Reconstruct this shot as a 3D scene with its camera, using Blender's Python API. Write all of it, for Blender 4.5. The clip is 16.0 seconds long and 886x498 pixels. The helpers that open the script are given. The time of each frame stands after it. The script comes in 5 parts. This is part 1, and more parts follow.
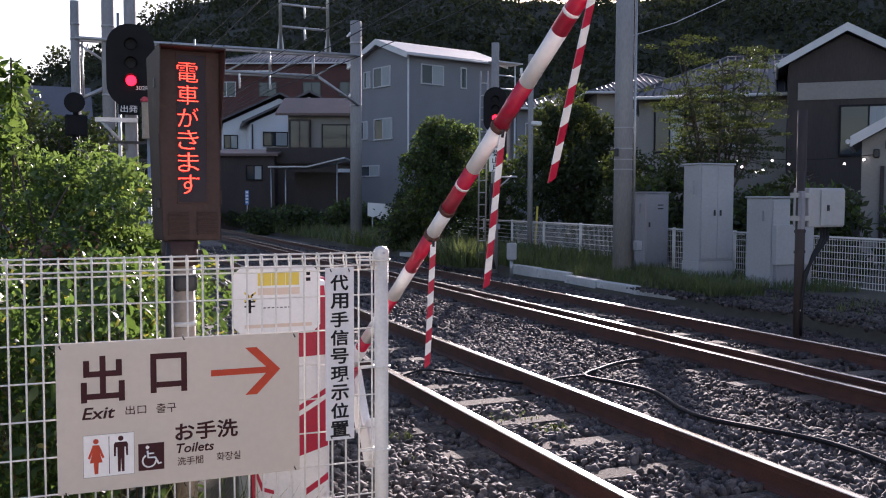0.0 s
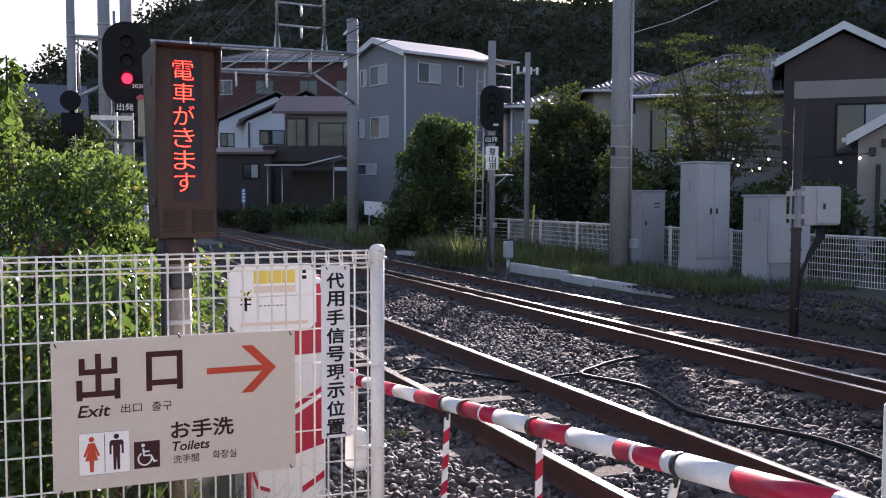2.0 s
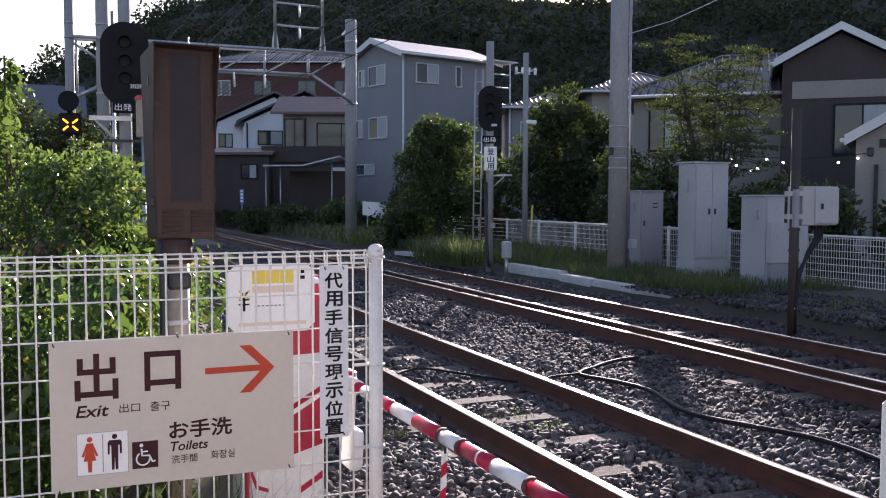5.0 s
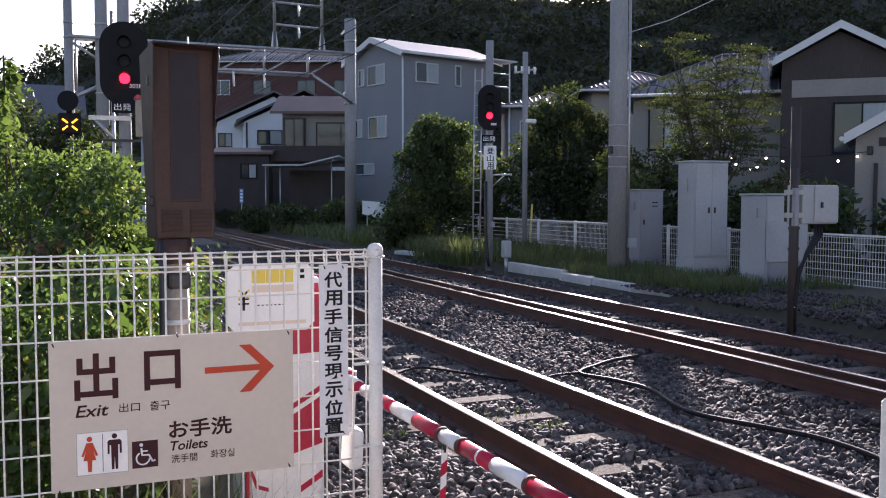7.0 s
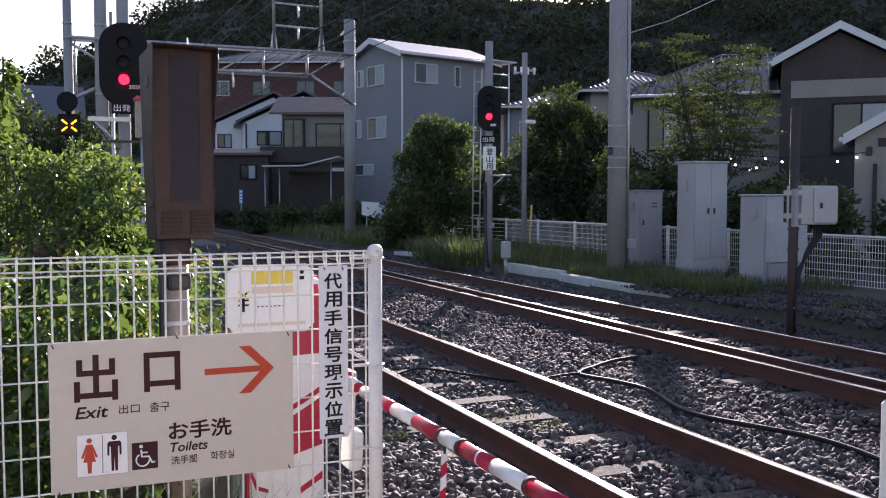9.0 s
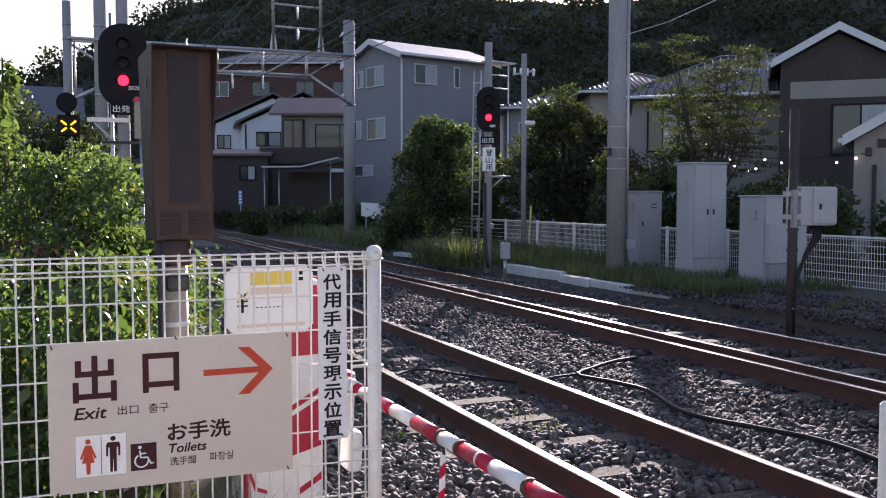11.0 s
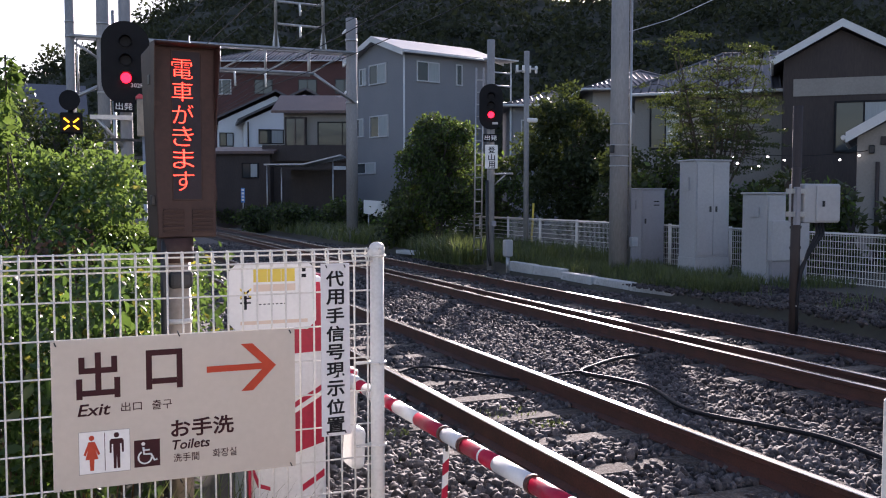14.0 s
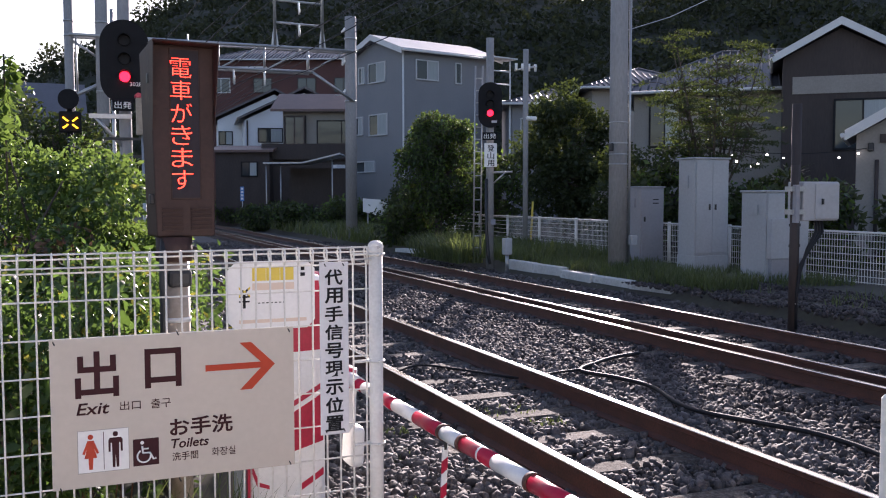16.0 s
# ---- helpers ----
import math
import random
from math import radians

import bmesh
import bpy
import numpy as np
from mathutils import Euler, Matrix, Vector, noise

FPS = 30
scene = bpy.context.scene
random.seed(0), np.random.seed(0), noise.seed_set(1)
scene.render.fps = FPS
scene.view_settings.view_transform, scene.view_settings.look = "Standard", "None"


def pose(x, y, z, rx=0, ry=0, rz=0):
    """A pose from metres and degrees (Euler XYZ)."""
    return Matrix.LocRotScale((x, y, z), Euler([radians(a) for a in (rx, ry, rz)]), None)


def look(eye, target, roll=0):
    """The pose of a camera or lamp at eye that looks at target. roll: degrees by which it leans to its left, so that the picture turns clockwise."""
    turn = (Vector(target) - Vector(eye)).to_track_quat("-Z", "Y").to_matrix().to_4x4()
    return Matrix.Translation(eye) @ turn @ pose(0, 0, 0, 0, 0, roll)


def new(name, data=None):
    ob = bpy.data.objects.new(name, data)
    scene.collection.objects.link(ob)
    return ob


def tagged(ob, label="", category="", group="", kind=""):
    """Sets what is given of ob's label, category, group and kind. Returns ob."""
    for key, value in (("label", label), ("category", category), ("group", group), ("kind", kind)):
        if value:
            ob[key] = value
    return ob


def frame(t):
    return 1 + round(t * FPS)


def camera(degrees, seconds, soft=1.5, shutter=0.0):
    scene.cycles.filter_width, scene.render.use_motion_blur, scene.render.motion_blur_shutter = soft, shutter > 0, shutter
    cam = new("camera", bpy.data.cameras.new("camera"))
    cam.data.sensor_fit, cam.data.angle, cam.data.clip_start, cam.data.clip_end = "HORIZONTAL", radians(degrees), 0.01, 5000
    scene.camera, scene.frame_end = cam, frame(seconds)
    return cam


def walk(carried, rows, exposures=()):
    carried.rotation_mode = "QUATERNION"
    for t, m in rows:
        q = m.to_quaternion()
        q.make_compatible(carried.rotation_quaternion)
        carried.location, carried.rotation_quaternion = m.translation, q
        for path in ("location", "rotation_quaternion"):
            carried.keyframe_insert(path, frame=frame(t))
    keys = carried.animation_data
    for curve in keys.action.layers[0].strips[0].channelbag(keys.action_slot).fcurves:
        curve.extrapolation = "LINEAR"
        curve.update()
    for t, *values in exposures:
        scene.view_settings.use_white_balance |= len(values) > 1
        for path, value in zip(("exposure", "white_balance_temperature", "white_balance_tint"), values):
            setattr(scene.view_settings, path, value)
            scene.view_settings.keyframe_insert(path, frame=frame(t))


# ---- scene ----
cam = camera(51.1, 16.0, soft=1.1)
# seconds, turn to the left, tilt upwards, roll (degrees from the resting view), shift to the right, shift upwards (metres)
SWAY = [(0.0, 0.347, 0.003, 0.136, -0.003, 0.006), (0.5, 0.298, -0.008, 0.1, -0.002, 0.005), (1.0, 0.246, -0.015, 0.11, 0.0, 0.005), (1.5, 0.197, -0.055, 0.14, 0.0, 0.005),
        (2.0, 0.149, -0.094, 0.145, 0.0, 0.004), (2.5, 0.089, -0.108, 0.15, 0.0, 0.005), (3.0, 0.045, -0.089, 0.14, 0.0, 0.004), (3.5, 0.036, -0.066, 0.14, 0.0, 0.003), (4.0, 0.04, -0.063, 0.13, 0.0, 0.002),
        (6.5, 0.044, -0.094, 0.06, 0.0, 0.002), (7.0, 0.034, -0.112, 0.02, 0.001, 0.001), (7.5, 0.02, -0.138, 0.01, 0.001, 0.002), (8.0, 0.02, -0.160, -0.02, 0.001, 0.003), (8.5, 0.003, -0.113, -0.01, 0.0, 0.003), (9.0, 0.001, -0.07, -0.012, 0.0, 0.003),
        (11.5, -0.036, -0.01, -0.003, 0.002, 0.003), (12.0, -0.036, -0.007, -0.005, 0.001, 0.002), (12.5, 0.003, -0.01, -0.002, 0.001, 0.001), (13.0, 0.052, -0.062, -0.005, 0.001, 0.001), (13.5, 0.065, -0.11, 0.0, 0.0, 0.0),
        (14.0, 0.12, -0.163, -0.025, 0.0, 0.0), (14.5, 0.165, -0.203, -0.042, 0.002, 0.0), (15.0, 0.168, -0.208, -0.055, 0.004, 0.0), (15.5, 0.127, -0.222, -0.095, 0.004, 0.0), (16.0, 0.087, -0.262, -0.108, 0.003, 0.0)]
walk(cam, [(t, pose(0.923 * r, -0.385 * r, 1.55 + u, 90 - 3.1 + p, 0, -22.64 + y) @ pose(0, 0, 0, 0, 0, q)) for t, y, p, q, r, u in SWAY],
     exposures=[(0.0, 1.3, 6360, 28), (0.6, 1.33, 6360, 28), (1.3, 1.43, 6360, 28), (12.5, 1.43, 6360, 28), (13.8, 1.39, 6360, 28), (15.2, 1.36, 6360, 28), (16.0, 1.42, 6360, 28)])

# ---- world, sun ----
SUN_TURN, SUN_RISE = 31.0, 14.6      # degrees to the right of the track, degrees above the horizon
world = bpy.data.worlds.new("sky")
scene.world = world
world.use_nodes = True
wn = world.node_tree
sky = wn.nodes.new("ShaderNodeTexSky")
sky.sky_type, sky.sun_disc = "NISHITA", False
sky.sun_elevation, sky.sun_rotation = radians(SUN_RISE), radians(SUN_TURN)
sky.air_density, sky.dust_density, sky.ozone_density = 1.0, 1.0, 1.5
wn.links.new(sky.outputs[0], wn.nodes["Background"].inputs[0])
wn.nodes["Background"].inputs[1].default_value = 0.09
sun_data = bpy.data.lights.new("sun", "SUN")
sun_data.energy, sun_data.angle, sun_data.color = 4.6, radians(0.6), (1.0, 0.93, 0.82)
sun = new("sun", sun_data)
ra, rb = radians(SUN_TURN), radians(SUN_RISE)
sun_way = Vector((math.sin(ra) * math.cos(rb), math.cos(ra) * math.cos(rb), math.sin(rb)))
sun.matrix_world = look(sun_way * 60, (0, 0, 0))


# ---- materials ----
def rgb(c):
    return (*c, 1.0)


def surface(name, col, col2=None, rough=0.6, metal=0.0, scale=8.0, fine=60.0, bump=0.2, spec=0.5, wear=None, wear_at=0.62, island=0.0, stretch=(1, 1, 1), obrand=0.0):
    """A surface with variation at two scales, relief, and patches of wear."""
    m = bpy.data.materials.new(name)
    m.use_nodes = True
    n, l = m.node_tree.nodes, m.node_tree.links
    b = n["Principled BSDF"]
    col2 = col2 or tuple(c * 0.72 for c in col)
    tc = n.new("ShaderNodeTexCoord")
    mp = n.new("ShaderNodeMapping")
    mp.inputs["Scale"].default_value = stretch
    l.new(tc.outputs["Object"], mp.inputs[0])
    big = n.new("ShaderNodeTexNoise")
    big.inputs["Scale"].default_value, big.inputs["Detail"].default_value = scale, 5
    small = n.new("ShaderNodeTexNoise")
    small.inputs["Scale"].default_value, small.inputs["Detail"].default_value = fine, 4
    for t in (big, small):
        l.new(mp.outputs[0], t.inputs["Vector"])
    mid = n.new("ShaderNodeMath")
    mid.operation = "MULTIPLY_ADD"
    l.new(small.outputs[0], mid.inputs[0])
    mid.inputs[1].default_value = 0.5
    half = n.new("ShaderNodeMath")
    half.operation = "MULTIPLY"
    half.inputs[1].default_value = 0.5
    l.new(big.outputs[0], half.inputs[0])
    l.new(half.outputs[0], mid.inputs[2])
    ramp = n.new("ShaderNodeValToRGB")
    ramp.color_ramp.elements[0].position, ramp.color_ramp.elements[1].position = 0.36, 0.64
    ramp.color_ramp.elements[0].color, ramp.color_ramp.elements[1].color = rgb(col2), rgb(col)
    l.new(mid.outputs[0], ramp.inputs[0])
    out = ramp.outputs[0]
    if wear:
        w = n.new("ShaderNodeTexNoise")
        w.inputs["Scale"].default_value, w.inputs["Detail"].default_value = scale * 0.7, 8
        l.new(tc.outputs["Object"], w.inputs["Vector"])
        wr = n.new("ShaderNodeValToRGB")
        wr.color_ramp.elements[0].position, wr.color_ramp.elements[1].position = wear_at, wear_at + 0.1
        l.new(w.outputs[0], wr.inputs[0])
        mx = n.new("ShaderNodeMixRGB")
        l.new(wr.outputs[0], mx.inputs[0])
        l.new(out, mx.inputs[1])
        mx.inputs[2].default_value = rgb(wear)
        out = mx.outputs[0]
    if island or obrand:
        if island:
            g = n.new("ShaderNodeNewGeometry")
            val = g.outputs["Random Per Island"]
        else:
            g = n.new("ShaderNodeObjectInfo")
            val = g.outputs["Random"]
        k = island or obrand
        r = n.new("ShaderNodeMapRange")
        r.inputs["To Min"].default_value, r.inputs["To Max"].default_value = 1 - k, 1 + k
        l.new(val, r.inputs["Value"])
        mu = n.new("ShaderNodeMixRGB")
        mu.blend_type, mu.inputs[0].default_value = "MULTIPLY", 1.0
        l.new(out, mu.inputs[1])
        l.new(r.outputs[0], mu.inputs[2])
        out = mu.outputs[0]
    l.new(out, b.inputs["Base Color"])
    b.inputs["Roughness"].default_value, b.inputs["Metallic"].default_value = rough, metal
    b.inputs["Specular IOR Level"].default_value = spec
    if bump:
        bp = n.new("ShaderNodeBump")
        bp.inputs["Strength"].default_value, bp.inputs["Distance"].default_value = bump, 0.01
        l.new(mid.outputs[0], bp.inputs["Height"])
        l.new(bp.outputs[0], b.inputs["Normal"])
    return m


def glow(name, col, power):
    m = bpy.data.materials.new(name)
    m.use_nodes = True
    b = m.node_tree.nodes["Principled BSDF"]
    b.inputs["Base Color"].default_value = rgb(tuple(c * 0.3 for c in col))
    b.inputs["Emission Color"].default_value, b.inputs["Emission Strength"].default_value = rgb(col), power
    return m


def dotted(name, col, power, pitch):
    """Light-emitting dots on a square grid in the x-z plane."""
    m = glow(name, col, power)
    n, l = m.node_tree.nodes, m.node_tree.links
    tc, sp = n.new("ShaderNodeTexCoord"), n.new("ShaderNodeSeparateXYZ")
    l.new(tc.outputs["Object"], sp.inputs[0])
    waves = []
    for k in (0, 2):
        a, b = n.new("ShaderNodeMath"), n.new("ShaderNodeMath")
        a.operation, b.operation = "MULTIPLY", "SINE"
        a.inputs[1].default_value = math.pi / pitch
        l.new(sp.outputs[k], a.inputs[0])
        l.new(a.outputs[0], b.inputs[0])
        c = n.new("ShaderNodeMath")
        c.operation = "ABSOLUTE"
        l.new(b.outputs[0], c.inputs[0])
        waves.append(c)
    p = n.new("ShaderNodeMath")
    p.operation = "MULTIPLY"
    for i in (0, 1):
        l.new(waves[i].outputs[0], p.inputs[i])
    r = n.new("ShaderNodeMapRange")
    r.inputs["From Min"].default_value, r.inputs["From Max"].default_value = 0.15, 0.6
    r.inputs["To Min"].default_value, r.inputs["To Max"].default_value = 0.25 * power, 1.5 * power
    l.new(p.outputs[0], r.inputs["Value"])
    l.new(r.outputs[0], n["Principled BSDF"].inputs["Emission Strength"])
    return m


def leafy(name, col, col2, through_col, share=0.4, rough=0.35):
    """Leaves: each one a shade of its own, light shining through."""
    m = bpy.data.materials.new(name)
    m.use_nodes = True
    n, l = m.node_tree.nodes, m.node_tree.links
    b, o = n["Principled BSDF"], n["Material Output"]
    g = n.new("ShaderNodeNewGeometry")
    r = n.new("ShaderNodeValToRGB")
    r.color_ramp.elements[0].color, r.color_ramp.elements[1].color = rgb(col2), rgb(col)
    l.new(g.outputs["Random Per Island"], r.inputs[0])
    l.new(r.outputs[0], b.inputs["Base Color"])
    b.inputs["Roughness"].default_value = rough
    t = n.new("ShaderNodeBsdfTranslucent")
    r2 = n.new("ShaderNodeValToRGB")
    r2.color_ramp.elements[0].color, r2.color_ramp.elements[1].color = rgb(tuple(c * 0.6 for c in through_col)), rgb(through_col)
    l.new(g.outputs["Random Per Island"], r2.inputs[0])
    l.new(r2.outputs[0], t.inputs[0])
    mx = n.new("ShaderNodeMixShader")
    mx.inputs[0].default_value = share
    l.new(b.outputs[0], mx.inputs[1])
    l.new(t.outputs[0], mx.inputs[2])
    l.new(mx.outputs[0], o.inputs[0])
    return m


def pane(name, col=(0.02, 0.025, 0.03), rough=0.05):
    m = bpy.data.materials.new(name)
    m.use_nodes = True
    b = m.node_tree.nodes["Principled BSDF"]
    b.inputs["Base Color"].default_value, b.inputs["Roughness"].default_value = rgb(col), rough
    return m


M_STEEL_WHITE = surface("white_painted_steel", (0.78, 0.76, 0.71), (0.64, 0.62, 0.57), 0.42, scale=6, fine=90, bump=0.08, wear=(0.42, 0.36, 0.28), wear_at=0.68)
M_SIGN = surface("cream_sign_panel", (0.6, 0.535, 0.455), (0.56, 0.5, 0.42), 0.5, scale=2.5, fine=40, bump=0.03)
M_SIGN_EDGE = surface("sign_edge", (0.35, 0.33, 0.3), rough=0.5)
M_INK = surface("dark_brown_ink", (0.062, 0.02, 0.022), (0.052, 0.017, 0.019), 0.6, bump=0, spec=0.15)
M_INK_BLACK = surface("black_ink", (0.02, 0.02, 0.022), (0.015, 0.015, 0.017), 0.6, bump=0, spec=0.15)
M_RED_INK = surface("red_orange_ink", (0.55, 0.075, 0.035), (0.5, 0.065, 0.03), 0.6, bump=0, spec=0.2)
M_PLATE = surface("white_enamel_plate", (0.87, 0.86, 0.83), (0.8, 0.79, 0.76), 0.4, scale=5, bump=0.03)
M_PLATE_GREY = surface("greyed_enamel_plate", (0.74, 0.74, 0.75), (0.64, 0.64, 0.65), 0.4, scale=5, bump=0.03)
M_YELLOW = surface("yellow_print", (0.8, 0.6, 0.08), (0.75, 0.56, 0.08), 0.5, bump=0)
M_ORANGE_PRINT = surface("pale_orange_print", (0.75, 0.62, 0.5), (0.72, 0.58, 0.46), 0.5, bump=0)
M_RED = surface("barrier_red_paint", (0.52, 0.014, 0.05), (0.41, 0.01, 0.038), 0.34, scale=9, bump=0.05, wear=(0.6, 0.35, 0.33), wear_at=0.7)
M_WHITE = surface("barrier_white_paint", (0.86, 0.85, 0.82), (0.76, 0.75, 0.72), 0.32, scale=9, bump=0.05, wear=(0.35, 0.32, 0.28), wear_at=0.68)
M_DARK = surface("dark_rubber", (0.03, 0.03, 0.032), (0.02, 0.02, 0.02), 0.5, bump=0.1)
M_BROWN = surface("brown_painted_steel", (0.06, 0.033, 0.028), (0.04, 0.023, 0.02), 0.6, spec=0.3, scale=4, fine=50, bump=0.1, wear=(0.1, 0.06, 0.045), wear_at=0.6)
M_BLACKGLASS = surface("dark_display_glass", (0.036, 0.031, 0.04), (0.028, 0.024, 0.03), 0.4, scale=12, fine=90, bump=0.02, spec=0.12)
M_LED = dotted("red_led", (1.0, 0.045, 0.022), 2.9, 0.0062)
M_REDLAMP = glow("red_signal_lamp", (1.0, 0.012, 0.03), 2.2)
M_AMBER = glow("amber_crossing_lamp", (1.0, 0.42, 0.01), 2.0)
M_BULB = glow("white_bulb", (1.0, 0.95, 0.85), 3.0)
M_SIGNAL = surface("black_signal_paint", (0.015, 0.015, 0.017), (0.01, 0.01, 0.012), 0.75, bump=0.05, spec=0.2)
M_LENS = surface("dark_lens", (0.02, 0.021, 0.023), (0.012, 0.012, 0.014), 0.6, bump=0, spec=0.15)
M_RUST = surface("rusty_rail_steel", (0.125, 0.046, 0.03), (0.06, 0.026, 0.019), 0.7, scale=5, fine=80, bump=0.3)
M_RAILTOP = surface("polished_rail_head", (0.56, 0.53, 0.5), (0.38, 0.36, 0.34), 0.21, metal=1.0, scale=2, fine=60, bump=0.02, stretch=(1, 0.15, 1))
M_SLEEPER = surface("weathered_concrete_sleeper", (0.19, 0.165, 0.14), (0.035, 0.03, 0.026), 0.9, scale=38, fine=75, bump=1.0, spec=0.3, wear=(0.085, 0.06, 0.045), wear_at=0.5, obrand=0.25)
M_BALLAST = surface("crushed_stone", (0.155, 0.137, 0.128), (0.052, 0.044, 0.042), 0.8, scale=14, fine=120, bump=0.1, spec=0.3, island=0.6)
# darker stone for the far track and the verge
M_BALLAST_DARKER = surface("darker_crushed_stone", (0.105, 0.088, 0.083), (0.038, 0.03, 0.029), 0.8, scale=14, fine=120, bump=0.1, spec=0.25, island=0.6)
M_BED = surface("ballast_bed", (0.11, 0.1, 0.095), (0.05, 0.045, 0.042), 0.85, scale=14, fine=55, bump=0.8)
M_SOIL = surface("soil_and_short_grass", (0.07, 0.065, 0.04), (0.05, 0.04, 0.03), 0.95, scale=0.6, fine=9, bump=0.5)
M_CONCRETE = surface("grey_concrete", (0.4, 0.39, 0.37), (0.29, 0.28, 0.27), 0.8, scale=2.5, fine=40, bump=0.25, wear=(0.2, 0.19, 0.17), wear_at=0.6)
M_POLE = surface("concrete_pole", (0.34, 0.33, 0.32), (0.25, 0.24, 0.235), 0.75, scale=2, fine=30, bump=0.15, stretch=(1, 1, 0.3))
M_KERB = surface("pale_concrete_kerb", (0.6, 0.6, 0.58), (0.42, 0.42, 0.4), 0.8, scale=3, fine=30, bump=0.3, wear=(0.2, 0.2, 0.18), wear_at=0.6)
M_GALV = surface("galvanised_steel", (0.5, 0.5, 0.5), (0.38, 0.38, 0.38), 0.4, metal=0.7, scale=6, bump=0.05)
M_CABINET = surface("pale_grey_cabinet_paint", (0.42, 0.425, 0.43), (0.36, 0.365, 0.37), 0.45, scale=1.5, fine=20, bump=0.04, wear=(0.4, 0.38, 0.34), wear_at=0.66)
M_CABINET_GREY = surface("grey_cabinet_paint", (0.29, 0.29, 0.31), (0.25, 0.25, 0.27), 0.5, scale=1.5, fine=20, bump=0.04)
M_CABLE = surface("black_cable", (0.025, 0.025, 0.027), (0.018, 0.018, 0.02), 0.6, bump=0.05, spec=0.2)
M_WALL_GREY = surface("grey_house_siding", (0.24, 0.245, 0.26), (0.21, 0.215, 0.23), 0.75, scale=0.7, fine=14, bump=0.08)
M_WALL_WHITE = surface("white_house_siding", (0.74, 0.76, 0.78), (0.66, 0.68, 0.7), 0.7, scale=0.7, fine=14, bump=0.06)
M_WALL_CREAM = surface("cream_stucco", (0.31, 0.29, 0.26), (0.25, 0.23, 0.21), 0.85, scale=0.7, fine=20, bump=0.15)
M_WALL_DARK = surface("dark_timber_wall", (0.06, 0.045, 0.04), (0.04, 0.03, 0.028), 0.75, scale=1.5, fine=20, bump=0.15, stretch=(1, 1, 0.2))
M_ROOF = surface("dark_roof_tile", (0.085, 0.083, 0.092), (0.058, 0.056, 0.063), 0.42, scale=1, fine=10, bump=0.3)
M_ROOF_BROWN = surface("brown_roof_tile", (0.16, 0.1, 0.085), (0.11, 0.07, 0.06), 0.55, scale=1, fine=10, bump=0.3)
M_ROOF_PALE = surface("pale_metal_roof", (0.55, 0.55, 0.55), (0.45, 0.45, 0.46), 0.35, scale=1, fine=10, bump=0.05)
M_TRIM = surface("white_trim", (0.68, 0.68, 0.67), (0.58, 0.58, 0.57), 0.5, scale=2, bump=0.03)
M_FRAME = surface("window_aluminium", (0.55, 0.56, 0.57), (0.46, 0.47, 0.48), 0.4, bump=0.02)
M_GLASS = pane("house_window_glass", (0.035, 0.045, 0.05), 0.06)
M_CURTAIN = surface("pale_curtain", (0.4, 0.43, 0.43), (0.32, 0.35, 0.35), 0.8, scale=3, stretch=(6, 6, 0.4), bump=0.1)
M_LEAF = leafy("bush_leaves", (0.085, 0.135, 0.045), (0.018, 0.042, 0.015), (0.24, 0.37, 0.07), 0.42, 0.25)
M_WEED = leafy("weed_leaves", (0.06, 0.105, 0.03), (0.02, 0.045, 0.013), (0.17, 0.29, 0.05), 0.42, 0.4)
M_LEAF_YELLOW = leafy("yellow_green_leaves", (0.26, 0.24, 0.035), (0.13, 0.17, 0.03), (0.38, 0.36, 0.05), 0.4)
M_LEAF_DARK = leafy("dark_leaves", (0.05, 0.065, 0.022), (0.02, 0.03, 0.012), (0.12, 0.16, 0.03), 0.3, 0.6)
M_LEAF_RED = leafy("dry_brown_leaves", (0.14, 0.07, 0.035), (0.08, 0.045, 0.025), (0.2, 0.12, 0.05), 0.3)
M_GRASS = leafy("grass_blades", (0.105, 0.12, 0.05), (0.05, 0.065, 0.028), (0.22, 0.28, 0.075), 0.42)
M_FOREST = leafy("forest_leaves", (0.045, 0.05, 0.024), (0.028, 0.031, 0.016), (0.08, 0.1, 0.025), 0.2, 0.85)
# near-black slope colour puts the shade between the crowns into the ground
M_HILLSIDE = surface("shade_painted_undergrowth", (0.032, 0.036, 0.018), (0.02, 0.022, 0.012), 0.95, scale=0.3, fine=2.0, bump=0.4)
M_BARK = surface("bark", (0.09, 0.07, 0.055), (0.05, 0.04, 0.032), 0.9, scale=4, fine=30, bump=0.5, stretch=(1, 1, 0.25))
M_POLE_WARM = surface("brown_grey_steel_pole", (0.4, 0.33, 0.26), (0.29, 0.235, 0.18), 0.5, scale=4, fine=40, bump=0.1, wear=(0.14, 0.09, 0.06), wear_at=0.64)
M_PAVING = surface("pale_concrete_paving", (0.5, 0.46, 0.41), (0.4, 0.37, 0.33), 0.85, scale=1.5, fine=30, bump=0.2)
M_BOUNCE_WALL = surface("pale_bounce_wall", (0.7, 0.66, 0.58), (0.62, 0.58, 0.51), 0.85, scale=1.0, fine=20, bump=0.1)
M_BRICK_RED = surface("red_brown_cladding", (0.12, 0.05, 0.045), (0.08, 0.035, 0.03), 0.8, scale=0.6, fine=12, bump=0.1)
M_BLUE = surface("blue_sign", (0.08, 0.25, 0.6), (0.07, 0.22, 0.55), 0.5, bump=0)


# ---- building blocks ----
def finish(bm, name, mat, smooth=False):
    me = bpy.data.meshes.new(name)
    bm.to_mesh(me)
    bm.free()
    me.materials.append(mat)
    if smooth:
        me.polygons.foreach_set("use_smooth", [True] * len(me.polygons))
    return me


